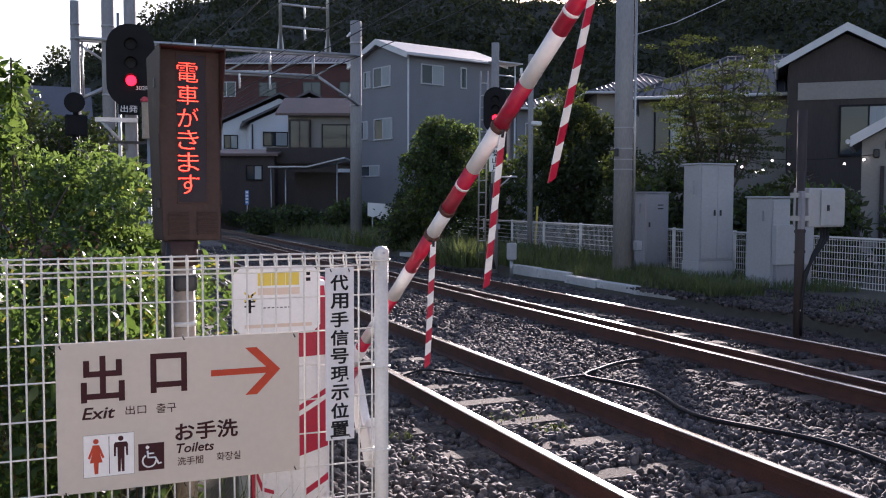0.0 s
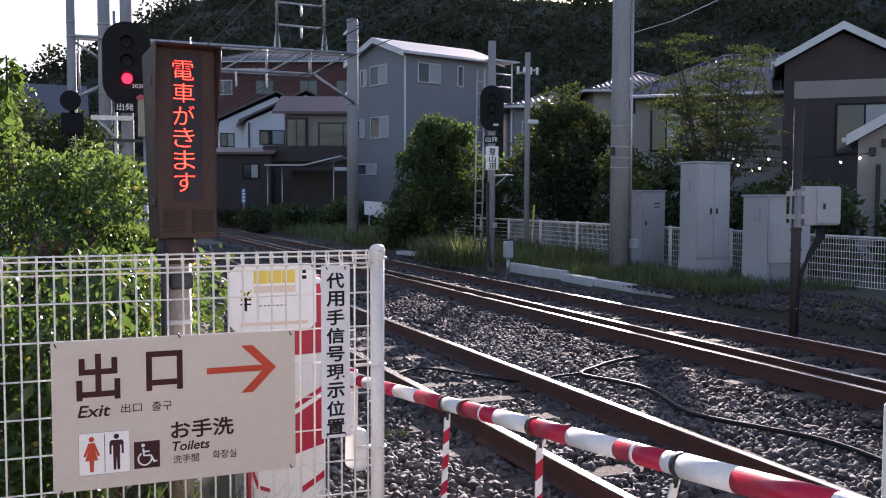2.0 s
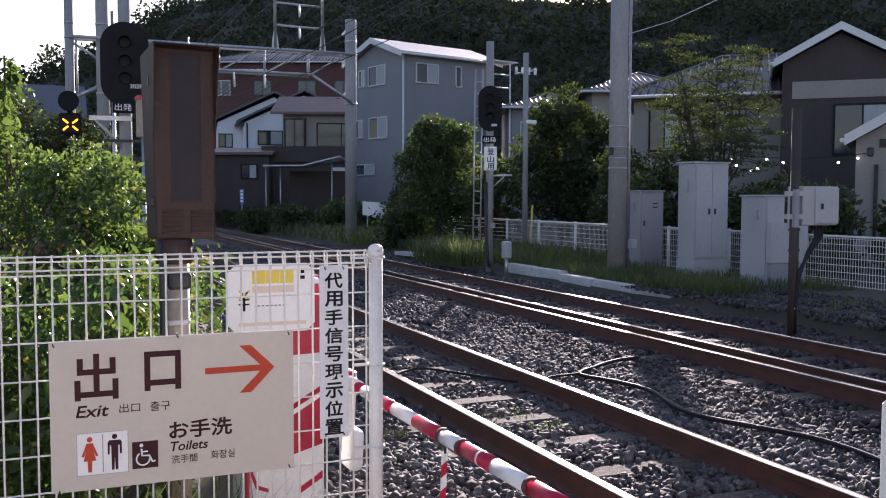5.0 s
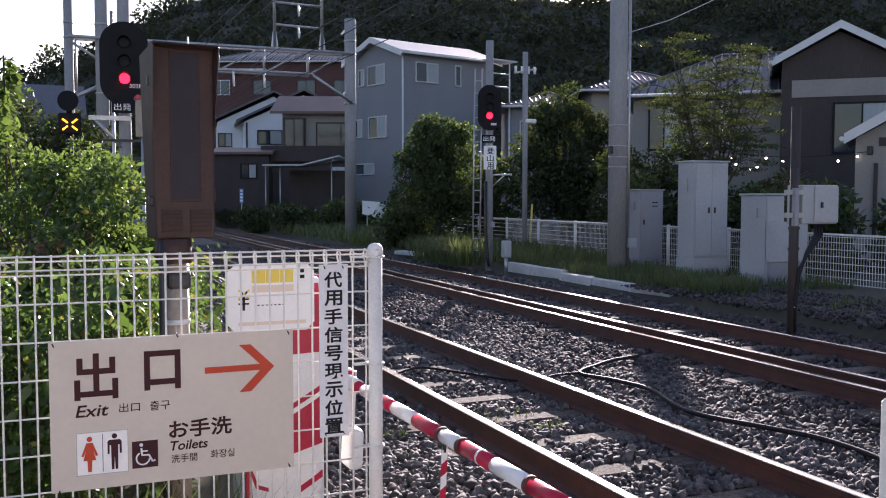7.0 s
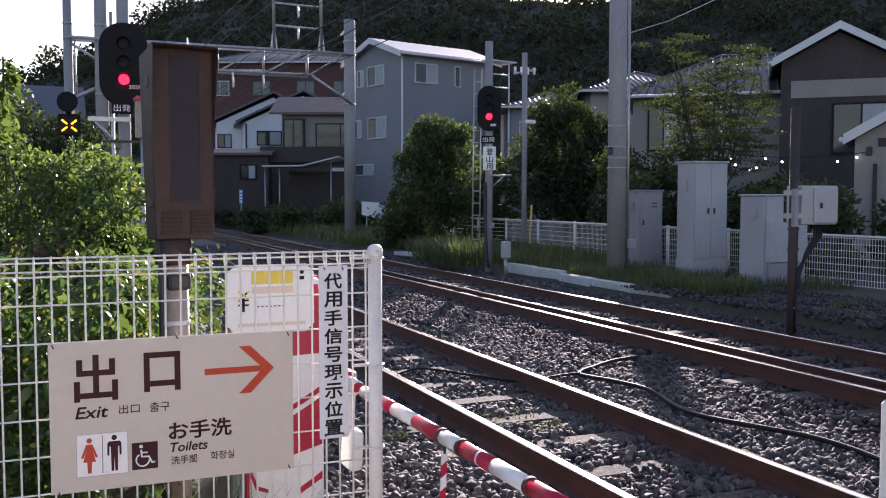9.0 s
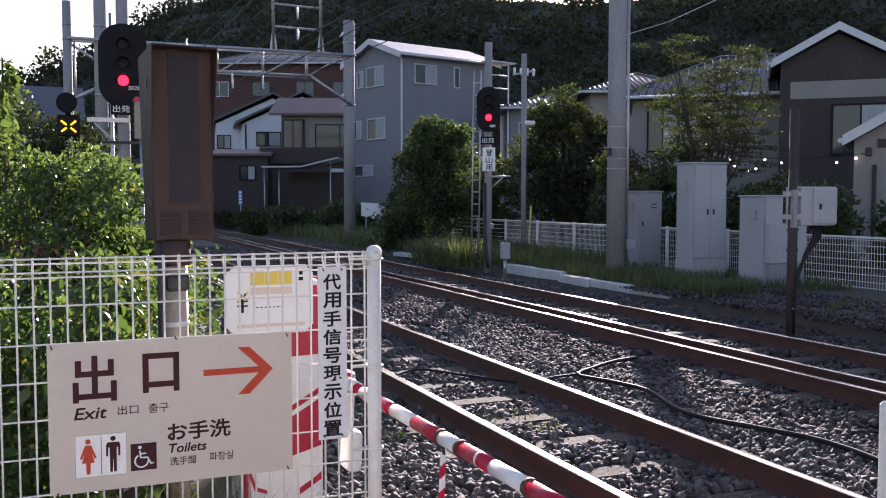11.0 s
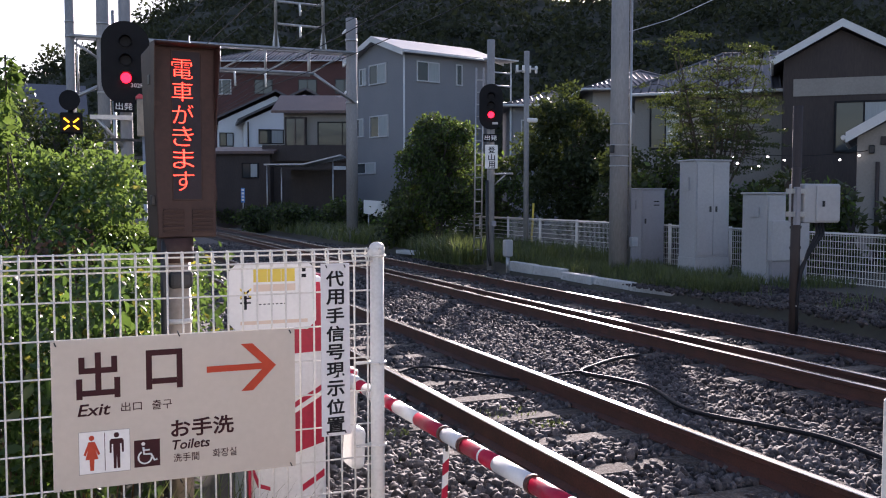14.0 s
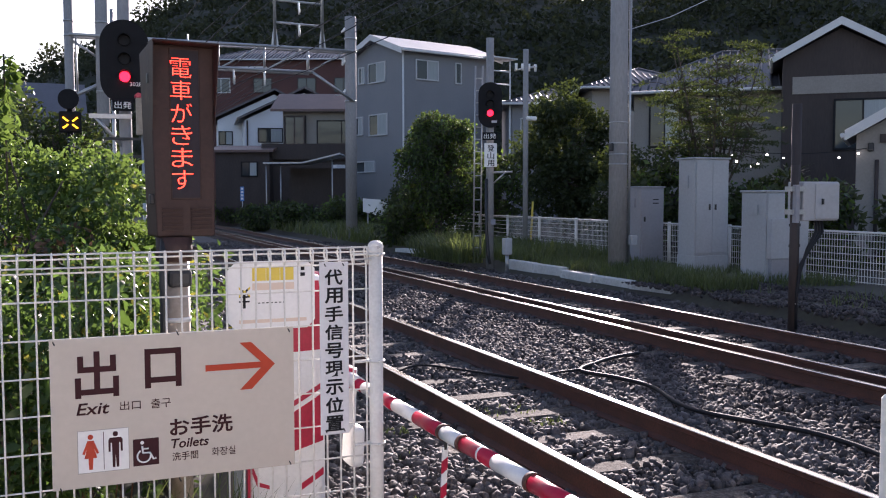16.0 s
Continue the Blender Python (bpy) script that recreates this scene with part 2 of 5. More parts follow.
def part(name, bm, mat, parent=None, label="", smooth=False):
    ob = new(name, finish(bm, name, mat, smooth))
    if parent:
        ob.parent = parent
    return tagged(ob, label)


def piece(name, me, parent, m):
    """One more piece on a mesh that its fellows share."""
    ob = new(name, me)
    ob.parent = parent
    ob.matrix_basis = m
    return ob


def thing(name, label, category, at=(0, 0, 0), rz=0.0, group="", kind=""):
    e = new(name)
    e.empty_display_size = 0.1
    e.matrix_basis = pose(*at, 0, 0, rz)
    return tagged(e, label, category, group, kind)


def box(bm, x0, x1, y0, y1, z0, z1, bevel=0.0, seg=1):
    r = bmesh.ops.create_cube(bm, size=1)
    bmesh.ops.scale(bm, vec=(x1 - x0, y1 - y0, z1 - z0), verts=r["verts"])
    bmesh.ops.translate(bm, vec=((x0 + x1) / 2, (y0 + y1) / 2, (z0 + z1) / 2), verts=r["verts"])
    if bevel:
        es = list({e for v in r["verts"] for e in v.link_edges})
        bmesh.ops.bevel(bm, geom=es, offset=bevel, segments=seg, affect="EDGES", profile=0.5)
    return bm


def B(*a, **k):
    return box(bmesh.new(), *a, **k)


def tube(bm, pts, r, n=8, close=True, r1=None):
    """A round bar along points, tapering from r to r1."""
    pts = [Vector(p) for p in pts]
    rings = []
    up = None
    for i, p in enumerate(pts):
        d = (pts[min(i + 1, len(pts) - 1)] - pts[max(i - 1, 0)]).normalized()
        if up is None:
            up = d.orthogonal().normalized()
        up = (up - d * up.dot(d)).normalized()
        s = d.cross(up)
        k = r if r1 is None else r + (r1 - r) * i / (len(pts) - 1)
        rings.append([bm.verts.new(p + (up * math.cos(2 * math.pi * j / n) + s * math.sin(2 * math.pi * j / n)) * k) for j in range(n)])
    for a, b in zip(rings, rings[1:]):
        for j in range(n):
            f = bm.faces.new((a[j], a[(j + 1) % n], b[(j + 1) % n], b[j]))
            f.smooth = True
    if close:
        bm.faces.new(rings[0][::-1])
        bm.faces.new(rings[-1])
    return bm


def T(pts, r, n=8, **k):
    return tube(bmesh.new(), pts, r, n, **k)


def slab(bm, outline, axis, a, b):
    """A plate with the given outline (two coordinates each), from a to b along the axis."""
    def at(p, h):
        return {"x": (h, p[0], p[1]), "y": (p[0], h, p[1]), "z": (p[0], p[1], h)}[axis]
    lo = [bm.verts.new(at(p, a)) for p in outline]
    hi = [bm.verts.new(at(p, b)) for p in outline]
    bm.faces.new(lo)
    bm.faces.new(hi[::-1])
    k = len(outline)
    for i in range(k):
        bm.faces.new((lo[i], hi[i], hi[(i + 1) % k], lo[(i + 1) % k]))
    bmesh.ops.recalc_face_normals(bm, faces=bm.faces)
    return bm


def S(outline, axis, a, b):
    return slab(bmesh.new(), outline, axis, a, b)


def ring_outline(cx, cz, r, n=24, a0=0.0, a1=360.0):
    return [(cx + r * math.cos(radians(a0 + (a1 - a0) * i / n)), cz + r * math.sin(radians(a0 + (a1 - a0) * i / n))) for i in range(n if a1 - a0 == 360 else n + 1)]


def raw(name, verts, faces_n, mat, parent=None):
    """A mesh from arrays; faces_n: vertex indices, one row a face."""
    me = bpy.data.meshes.new(name)
    verts, faces_n = np.asarray(verts, np.float32), np.asarray(faces_n, np.int32)
    k = faces_n.shape[1]
    me.vertices.add(len(verts))
    me.vertices.foreach_set("co", verts.ravel())
    me.loops.add(faces_n.size)
    me.loops.foreach_set("vertex_index", faces_n.ravel())
    me.polygons.add(len(faces_n))
    me.polygons.foreach_set("loop_start", np.arange(0, faces_n.size, k, dtype=np.int32))
    me.update(calc_edges=True)
    me.materials.append(mat)
    ob = new(name, me)
    if parent:
        ob.parent = parent
    return ob


def lettering(text, x0, x1, z0, z1, y, mat, parent, name="lettering", bold=0.0, shear=0.0, depth=0.0015, fit=True):
    """Words facing -y, stretched into the given rectangle."""
    c = bpy.data.curves.new(name, "FONT")
    c.body, c.offset, c.shear, c.resolution_u = text, bold, shear, 3
    o = new(name, c)
    bpy.context.view_layer.update()
    me = bpy.data.meshes.new_from_object(o.evaluated_get(bpy.context.evaluated_depsgraph_get()))
    bpy.data.objects.remove(o)
    bpy.data.curves.remove(c)
    co = np.zeros(len(me.vertices) * 3, np.float32)
    me.vertices.foreach_get("co", co)
    co = co.reshape(-1, 3)
    lo, hi = co.min(0), co.max(0)
    sx, sz = (x1 - x0) / (hi[0] - lo[0]), (z1 - z0) / max(hi[1] - lo[1], 1e-6)
    if not fit:
        sx = sz = min(sx, sz)
    out = np.stack([x0 + (co[:, 0] - lo[0]) * sx, np.full(len(co), y), z0 + (co[:, 1] - lo[1]) * sz], 1).astype(np.float32)
    me.vertices.foreach_set("co", out.ravel())
    me.update()
    me.materials.clear()
    me.materials.append(mat)
    ob = new(name, me)
    ob.parent = parent
    if depth:
        so = ob.modifiers.new("thick", "SOLIDIFY")
        so.thickness, so.offset = depth, 0
    return ob


def leaves(name, clumps, count, size, mat, parent=None, seed=1, long=1.8, droop=0.35, shell=0.6, fine=False):
    """Leaves strewn over ellipsoid clumps (x, y, z, rx, ry, rz)."""
    g = np.random.default_rng(seed)
    cl = np.array(clumps, float)
    vol = (cl[:, 3] * cl[:, 4] * cl[:, 5]) ** 0.67
    pick = g.choice(len(cl), count, p=vol / vol.sum())
    d = g.normal(size=(count, 3))
    d /= np.linalg.norm(d, axis=1)[:, None]
    rad = shell + (1 - shell) * g.random(count) ** 0.6
    rad *= 1 + 0.14 * g.normal(size=count)
    p = cl[pick, :3] + d * rad[:, None] * cl[pick, 3:6]
    ax = g.normal(size=(count, 3)) + d * 0.6
    ax[:, 2] -= droop
    ax /= np.linalg.norm(ax, axis=1)[:, None]
    side = np.cross(ax, g.normal(size=(count, 3)))
    side /= np.linalg.norm(side, axis=1)[:, None]
    nor = np.cross(ax, side)
    s = size * (0.6 + 0.8 * g.random(count))[:, None]
    w = s / long
    if fine:                                 # pointed oval blades, folded along the midrib and curling down
        long_pts = [p]
        for u, k in ((0.28, 0.46), (0.64, 0.42)):
            mid = p + ax * s * u - nor * s * 0.18 * u * u
            long_pts += [mid + side * w * k + nor * w * 0.14, mid - side * w * k + nor * w * 0.14]
        long_pts.append(p + ax * s - nor * s * 0.18)
        v = np.stack(long_pts, 1).reshape(-1, 3)
        i = np.arange(count) * 6
        f = np.concatenate([np.stack([i + a, i + b, i + c], 1) for a, b, c in ((0, 1, 2), (1, 3, 2), (2, 3, 4), (3, 5, 4))])
        return raw(name, v, f, mat, parent)
    v = np.stack([p, p + ax * s * 0.5 + side * w * 0.5 + nor * w * 0.15, p + ax * s, p + ax * s * 0.5 - side * w * 0.5 + nor * w * 0.15], 1).reshape(-1, 3)
    i = np.arange(count) * 4
    f = np.concatenate([np.stack([i, i + 1, i + 2], 1), np.stack([i, i + 2, i + 3], 1)])
    return raw(name, v, f, mat, parent)


def blades(name, spots, height, mat, parent=None, seed=1, lean=1.0, width=0.012):
    """Grass: a bent blade at every spot (x, y, z)."""
    g = np.random.default_rng(seed)
    p = np.array(spots, float)
    n = len(p)
    a = g.random(n) * 2 * np.pi
    dirn = np.stack([np.cos(a), np.sin(a), np.zeros(n)], 1)
    sidev = np.stack([-np.sin(a), np.cos(a), np.zeros(n)], 1)
    h = height * (0.5 + 0.8 * g.random(n))[:, None]
    ln = lean * g.random(n)[:, None] * h
    w = width * (0.7 + 0.6 * g.random(n))[:, None]
    up = np.array([[0, 0, 1.0]])
    v = np.stack([p - sidev * w, p + sidev * w, p + up * h * 0.6 + dirn * ln * 0.4 + sidev * w * 0.7, p + up * h * 0.6 + dirn * ln * 0.4 - sidev * w * 0.7, p + up * h * 0.95 + dirn * ln], 1).reshape(-1, 3)
    i = np.arange(n) * 5
    f = np.concatenate([np.stack([i, i + 1, i + 2], 1), np.stack([i, i + 2, i + 3], 1), np.stack([i + 3, i + 2, i + 4], 1)])
    return raw(name, v, f, mat, parent)


def spread(n, x0, x1, y0, y1, z, seed):
    g = np.random.default_rng(seed)
    return np.stack([x0 + (x1 - x0) * g.random(n), y0 + (y1 - y0) * g.random(n), np.full(n, z)], 1)


# ---- ground ----
def make_ground():
    bm = bmesh.new()
    xs = [-900, -300, -80, -20, -6, -2, 0.6, 1.3, 8.9, 9.3, 10.5, 14, 20, 40, 120, 400, 900]
    ys = [-900, -200, -40, -8, 0, 4, 8, 14, 20, 30, 50, 90, 200, 400, 900]
    def height(x, y):
        if 1.2 < x < 9.0:
            return -0.19
        return -0.12 if x < 1.2 else 0.02
    grid = [[bm.verts.new((x, y, height(x, y))) for x in xs] for y in ys]
    for a, b in zip(grid, grid[1:]):
        for i in range(len(xs) - 1):
            bm.faces.new((a[i], a[i + 1], b[i + 1], b[i]))
    tagged(part("ground", bm, M_SOIL), "bare soil with short grass beside the tracks", "ground", kind="structure")
    bm = bmesh.new()
    box(bm, 1.25, 8.95, -6, 75, -0.30, -0.175)
    tagged(part("ballast_bed", bm, M_BED), "dark crushed stone bed under both tracks", "ballast", kind="structure")


def make_platform():
    tagged(part("platform", B(-9.0, 1.0, -40, 2.95, -0.3, 0.02, bevel=0.02), M_PAVING), "pale concrete platform end behind the fence", "platform", kind="structure")
    # unseen wall added behind the camera, pale to bounce sunlight onto the signs
    tagged(part("wall_south", B(-9.0, 7.0, -9.3, -9.0, -0.3, 4.6), M_BOUNCE_WALL), "unseen plain pale wall added behind the camera to bounce sunlight", "wall", kind="structure")


def stones(name, n, region, size, seed, z=-0.172, keep_off=(), sleepers=(), mat=None):
    """Crushed stones: squashed, jagged twenty-sided lumps."""
    g = np.random.default_rng(seed)
    t = (1 + 5 ** 0.5) / 2
    base = np.array([(-1, t, 0), (1, t, 0), (-1, -t, 0), (1, -t, 0), (0, -1, t), (0, 1, t), (0, -1, -t), (0, 1, -t), (t, 0, -1), (t, 0, 1), (-t, 0, -1), (-t, 0, 1)]) / 1.9
    tri = np.array([(0, 11, 5), (0, 5, 1), (0, 1, 7), (0, 7, 10), (0, 10, 11), (1, 5, 9), (5, 11, 4), (11, 10, 2), (10, 7, 6), (7, 1, 8), (3, 9, 4), (3, 4, 2), (3, 2, 6), (3, 6, 8), (3, 8, 9), (4, 9, 5), (2, 4, 11), (6, 2, 10), (8, 6, 7), (9, 8, 1)])
    x0, x1, y0, y1 = region
    c = np.stack([x0 + (x1 - x0) * g.random(n), y0 + (y1 - y0) * g.random(n), np.zeros(n)], 1)
    ok = np.ones(n, bool)
    for a, b in keep_off:
        ok &= ~((c[:, 0] > a) & (c[:, 0] < b))
    for a, b, first, step in sleepers:       # stones lie thinner over the sleepers
        near = np.abs((c[:, 1] - first + step / 2) % step - step / 2) < 0.125
        ok &= ~((c[:, 0] > a) & (c[:, 0] < b) & near & (g.random(n) < 0.94))
    c = c[ok]
    n = len(c)
    c[:, 2] = z + 0.02 * g.random(n) + 0.012 * np.sin(c[:, 0] * 5 + c[:, 1] * 2)
    s = size * (0.55 + 0.75 * g.random((n, 1, 1)))
    v = base[None] * (0.45 + 0.85 * g.random((n, 12, 1))) * s * (0.6 + 0.6 * g.random((n, 1, 3)))
    a = g.random(n) * 6.28
    ca, sa = np.cos(a)[:, None], np.sin(a)[:, None]
    v = np.stack([v[:, :, 0] * ca - v[:, :, 1] * sa, v[:, :, 0] * sa + v[:, :, 1] * ca, v[:, :, 2]], 2) + c[:, None]
    f = (tri[None] + (np.arange(n) * 12)[:, None, None]).reshape(-1, 3)
    return tagged(raw(name, v.reshape(-1, 3), f, mat or M_BALLAST), "grey crushed stone between and beside the rails", "ballast", kind="stuff")


RAIL_A, RAIL_B, RAIL_C, RAIL_C2, RAIL_D = 2.72, 3.85, 6.11, 6.47, 7.61


def make_rail(x, label):
    rail = thing("rail", label, "rail", (x, 0, 0), group="rails of the two tracks")
    prof = [(-0.063, -0.152), (0.063, -0.152), (0.063, -0.14), (0.012, -0.122), (0.009, -0.045), (0.032, -0.034), (0.0325, -0.006), (-0.0325, -0.006), (-0.032, -0.034), (-0.009, -0.045), (-0.012, -0.122), (-0.063, -0.14)]
    part("web", S(prof, "y", -8, 75), M_RUST, rail, "rust-brown rail foot and web")
    head = [(-0.0325, -0.006)] + [(0.0315 * u, -0.0012 * u * u - 0.002 * u ** 8) for u in [-1 + k / 6 for k in range(13)]] + [(0.0325, -0.006)]
    part("running_surface", S(head, "y", -8, 75), M_RAILTOP, rail, "polished bright rail head")


def make_tracks():
    for x, lab in ((RAIL_A, "rusty rail with polished head on concrete sleepers"), (RAIL_B, "rusty rail with polished head on concrete sleepers"), (RAIL_C, "outer rail of the mixed-gauge track, polished head"), (RAIL_C2, "inner third rail of the mixed-gauge track"), (RAIL_D, "far shared rail of the mixed-gauge track")):
        make_rail(x, lab)
    me = finish(B(-1.0, 1.0, -0.11, 0.11, -0.33, -0.146, bevel=0.02), "sleeper", M_SLEEPER)
    me2 = finish(B(-1.2, 1.2, -0.11, 0.11, -0.33, -0.146, bevel=0.02), "sleeper", M_SLEEPER)
    ga = "sleepers of the near track"
    for k in range(-8, 80):
        ob = new("sleeper", me)
        ob.matrix_basis = pose((RAIL_A + RAIL_B) / 2 + 0.0, 6.3 + 0.718 * k, 0, 0, 0, 1.2 * math.sin(k * 7.3))
        tagged(ob, "weathered concrete sleeper bedded in crushed stone", "sleeper", ga)
        ob = new("sleeper", me2)
        ob.matrix_basis = pose((RAIL_C + RAIL_D) / 2, 8.95 + 0.71 * k, 0, 0, 0, 1.0 * math.sin(k * 5.1))
        tagged(ob, "weathered concrete sleeper of the mixed-gauge track", "sleeper", "sleepers of the far track")


make_ground()
make_platform()
make_tracks()
bare = [(2.35, 4.25, 6.3, 0.718), (5.75, 7.95, 8.95, 0.71)]
off_rails = [(x - 0.05, x + 0.05) for x in (RAIL_A, RAIL_B, RAIL_C, RAIL_C2, RAIL_D)]
stones("ballast_stones", 30000, (1.2, 5.2, 2.6, 11.0), 0.036, 3, keep_off=off_rails, sleepers=bare)
stones("ballast_stones", 6500, (4.6, 5.7, 4.0, 16.0), 0.036, 4, keep_off=off_rails, sleepers=bare, mat=M_BALLAST_DARKER)
stones("ballast_stones", 19500, (5.6, 9.1, 4.0, 16.0), 0.036, 14, keep_off=off_rails, sleepers=bare, mat=M_BALLAST_DARKER)
stones("ballast_stones", 9000, (1.2, 9.1, -3.0, 4.0), 0.038, 15, keep_off=off_rails, sleepers=bare)
stones("ballast_stones", 5200, (8.9, 11.2, 3.0, 13.5), 0.034, 6, z=0.015, mat=M_BALLAST_DARKER)
stones("ballast_stones", 16000, (1.2, 9.1, 11.0, 34.0), 0.045, 5, keep_off=off_rails, sleepers=bare)


# ---- platform-end fence with its two signs ----
FY = 3.2


def make_mesh_fence():
    fence = thing("mesh_fence", "white welded-wire mesh fence at the platform end", "fence", (0, FY, 0))
    bm = T([(0, 0, -0.12), (0, 0, 1.300), (0, 0.030, 1.345), (0, 0.012, 1.362), (0, -0.012, 1.355), (0, -0.014, 1.305)], 0.0034, 6)
    me = finish(bm, "wire", M_STEEL_WHITE)
    for k in range(34):
        piece("wire", me, fence, pose(-0.62 + 0.05 * k, 0, 0))
    for z, y in ((1.300, 0.004), (1.343, 0.031), (1.361, -0.003), (1.318, -0.016), (1.209, 0.004), (1.086, 0.004), (0.964, 0.004), (0.842, 0.004), (0.72, 0.004), (0.598, 0.004), (0.476, 0.004), (0.354, 0.004), (0.232, 0.004)):
        part("rail_wire", T([(-0.65, y, z), (1.045, y, z)], 0.0032, 6), M_STEEL_WHITE, fence)
    post = thing("fence_post", "white painted steel tube post with a domed cap", "post", (1.066, FY, 0))
    bm = T([(0, 0, -0.12), (0, 0, 1.352)], 0.0255, 20)
    part("tube", bm, M_STEEL_WHITE, post)
    bm = bmesh.new()
    bmesh.ops.create_uvsphere(bm, u_segments=20, v_segments=10, radius=0.0285)
    bmesh.ops.scale(bm, vec=(1, 1, 0.75), verts=bm.verts)
    bmesh.ops.translate(bm, vec=(0, 0, 1.363), verts=bm.verts)
    tube(bm, [(0, 0, 1.33), (0, 0, 1.365)], 0.0285, 20)
    part("cap", bm, M_STEEL_WHITE, post, smooth=True)
    part("bolt", T([(0, -0.034, 1.36), (0, -0.02, 1.36)], 0.005, 8), M_GALV, post)
    for z in (1.335, 0.945, 0.64):
        bm = T([(0.031 * math.cos(a), 0.031 * math.sin(a), z) for a in [k * 2 * math.pi / 16 for k in range(17)]], 0.004, 6, close=False)
        tube(bm, [(-0.03, -0.012, z), (-0.085, -0.012, z)], 0.004, 6)
        tube(bm, [(-0.03, 0.012, z), (-0.085, 0.012, z)], 0.004, 6)
        tube(bm, [(0.0, -0.045, z), (0.0, -0.026, z)], 0.005, 6)
        part("clamp", bm, M_STEEL_WHITE, post, "wire clamp holding the mesh")


def make_exit_sign():
    sign = thing("exit_sign", "cream exit and toilets sign wired to the fence", "sign", (0, FY - 0.022, 0))
    part("panel", B(-0.034, 0.754, -0.003, 0.003, 0.601, 1.09, bevel=0.0012), M_SIGN, sign, "cream painted metal panel")
    y = -0.0042
    # the two large characters, built of bars
    def bars(rows, mat, name):
        bm = bmesh.new()
        for x0, x1, z0, z1 in rows:
            box(bm, x0, x1, y - 0.0008, y + 0.0008, z0, z1)
        part(name, bm, mat, sign)
    t = 0.0185
    bars([(0.107 - t / 2, 0.107 + t / 2, 0.905 + t, 1.046), (0.048, 0.107 - t / 2, 0.978, 0.978 + t), (0.107 + t / 2, 0.166, 0.978, 0.978 + t), (0.048, 0.048 + t, 0.996, 1.032), (0.166 - t, 0.166, 0.996, 1.032),
          (0.040, 0.174, 0.905, 0.905 + t), (0.040, 0.040 + t, 0.9236, 0.962), (0.174 - t, 0.174, 0.9236, 0.962), (0.040, 0.040 + t, 0.895, 0.9049), (0.174 - t, 0.174, 0.895, 0.9049)], M_INK, "large_character")
    bars([(0.255, 0.372, 1.024, 1.043), (0.255, 0.274, 0.912, 1.0238), (0.353, 0.372, 0.912, 1.0238), (0.2742, 0.3528, 0.929, 0.948)], M_INK, "large_character")
    bm = bmesh.new()
    slab(bm, [(0.451, 0.975), (0.451, 0.954), (0.638, 0.954), (0.566, 0.882), (0.606, 0.882), (0.687, 0.965), (0.606, 1.045), (0.566, 1.045), (0.638, 0.975)], "y", y - 0.0008, y + 0.0008)
    part("arrow", bm, M_RED_INK, sign, "red-orange arrow")
    lettering("Exit", 0.042, 0.143, 0.840, 0.879, y, M_INK, sign, bold=0.012, shear=0.2)
    lettering("出口", 0.175, 0.240, 0.846, 0.876, y, M_INK, sign)
    lettering("출구", 0.272, 0.336, 0.844, 0.876, y, M_INK, sign)
    lettering("お手洗", 0.331, 0.539, 0.742, 0.804, y, M_INK, sign, bold=0.02)
    lettering("Toilets", 0.335, 0.458, 0.702, 0.734, y, M_INK, sign, bold=0.012, shear=0.2)
    lettering("洗手間", 0.338, 0.422, 0.660, 0.688, y, M_INK, sign)
    lettering("화장실", 0.467, 0.547, 0.662, 0.691, y, M_INK, sign)
    # pictograms as plain shapes
    part("pictogram_field", B(0.053, 0.211, -0.0042, -0.0032, 0.652, 0.792), M_PLATE, sign, "white field with two toilet pictograms")
    for a in ((0.053, 0.211, 0.7905, 0.792), (0.053, 0.211, 0.652, 0.6535), (0.053, 0.0545, 0.6535, 0.7905), (0.2095, 0.211, 0.6535, 0.7905)):
        part("pictogram_border", B(a[0], a[1], -0.0048, -0.0042, a[2], a[3]), M_SIGN_EDGE, sign, "thin grey border")
    part("field_line", B(0.1315, 0.1335, -0.0048, -0.0042, 0.66, 0.784), M_INK, sign)
    yy = -0.0052
    bm = bmesh.new()
    slab(bm, ring_outline(0.0925, 0.770, 0.0085, 16), "y", yy, yy + 0.001)
    slab(bm, [(0.083, 0.758), (0.102, 0.758), (0.118, 0.716), (0.111, 0.713), (0.104, 0.732), (0.112, 0.700), (0.100, 0.700), (0.098, 0.663), (0.087, 0.663), (0.085, 0.700), (0.073, 0.700), (0.081, 0.732), (0.074, 0.713), (0.067, 0.716)], "y", yy, yy + 0.001)
    part("pictogram", bm, M_RED_INK, sign)
    bm = bmesh.new()
    slab(bm, ring_outline(0.169, 0.774, 0.0085, 16), "y", yy, yy + 0.001)
    slab(bm, [(0.152, 0.762), (0.186, 0.762), (0.191, 0.755), (0.191, 0.716), (0.185, 0.716), (0.184, 0.745), (0.180, 0.745), (0.179, 0.664), (0.171, 0.664), (0.169, 0.71), (0.167, 0.664), (0.159, 0.664), (0.158, 0.745), (0.154, 0.745), (0.153, 0.716), (0.147, 0.716), (0.147, 0.755)], "y", yy, yy + 0.001)
    part("pictogram", bm, M_INK, sign)
    part("access_field", B(0.224, 0.306, -0.0042, -0.0032, 0.665, 0.755), M_INK, sign, "dark square with a white wheelchair mark")
    bm = bmesh.new()
    slab(bm, ring_outline(0.253, 0.742, 0.006, 14), "y", yy, yy + 0.001)
    tube(bm, [(0.253, yy, 0.731), (0.255, yy, 0.708), (0.277, yy, 0.707), (0.288, yy, 0.685), (0.297, yy, 0.688)], 0.0034, 6)
    tube(bm, [(0.254, yy, 0.721), (0.273, yy, 0.721)], 0.0028, 6)
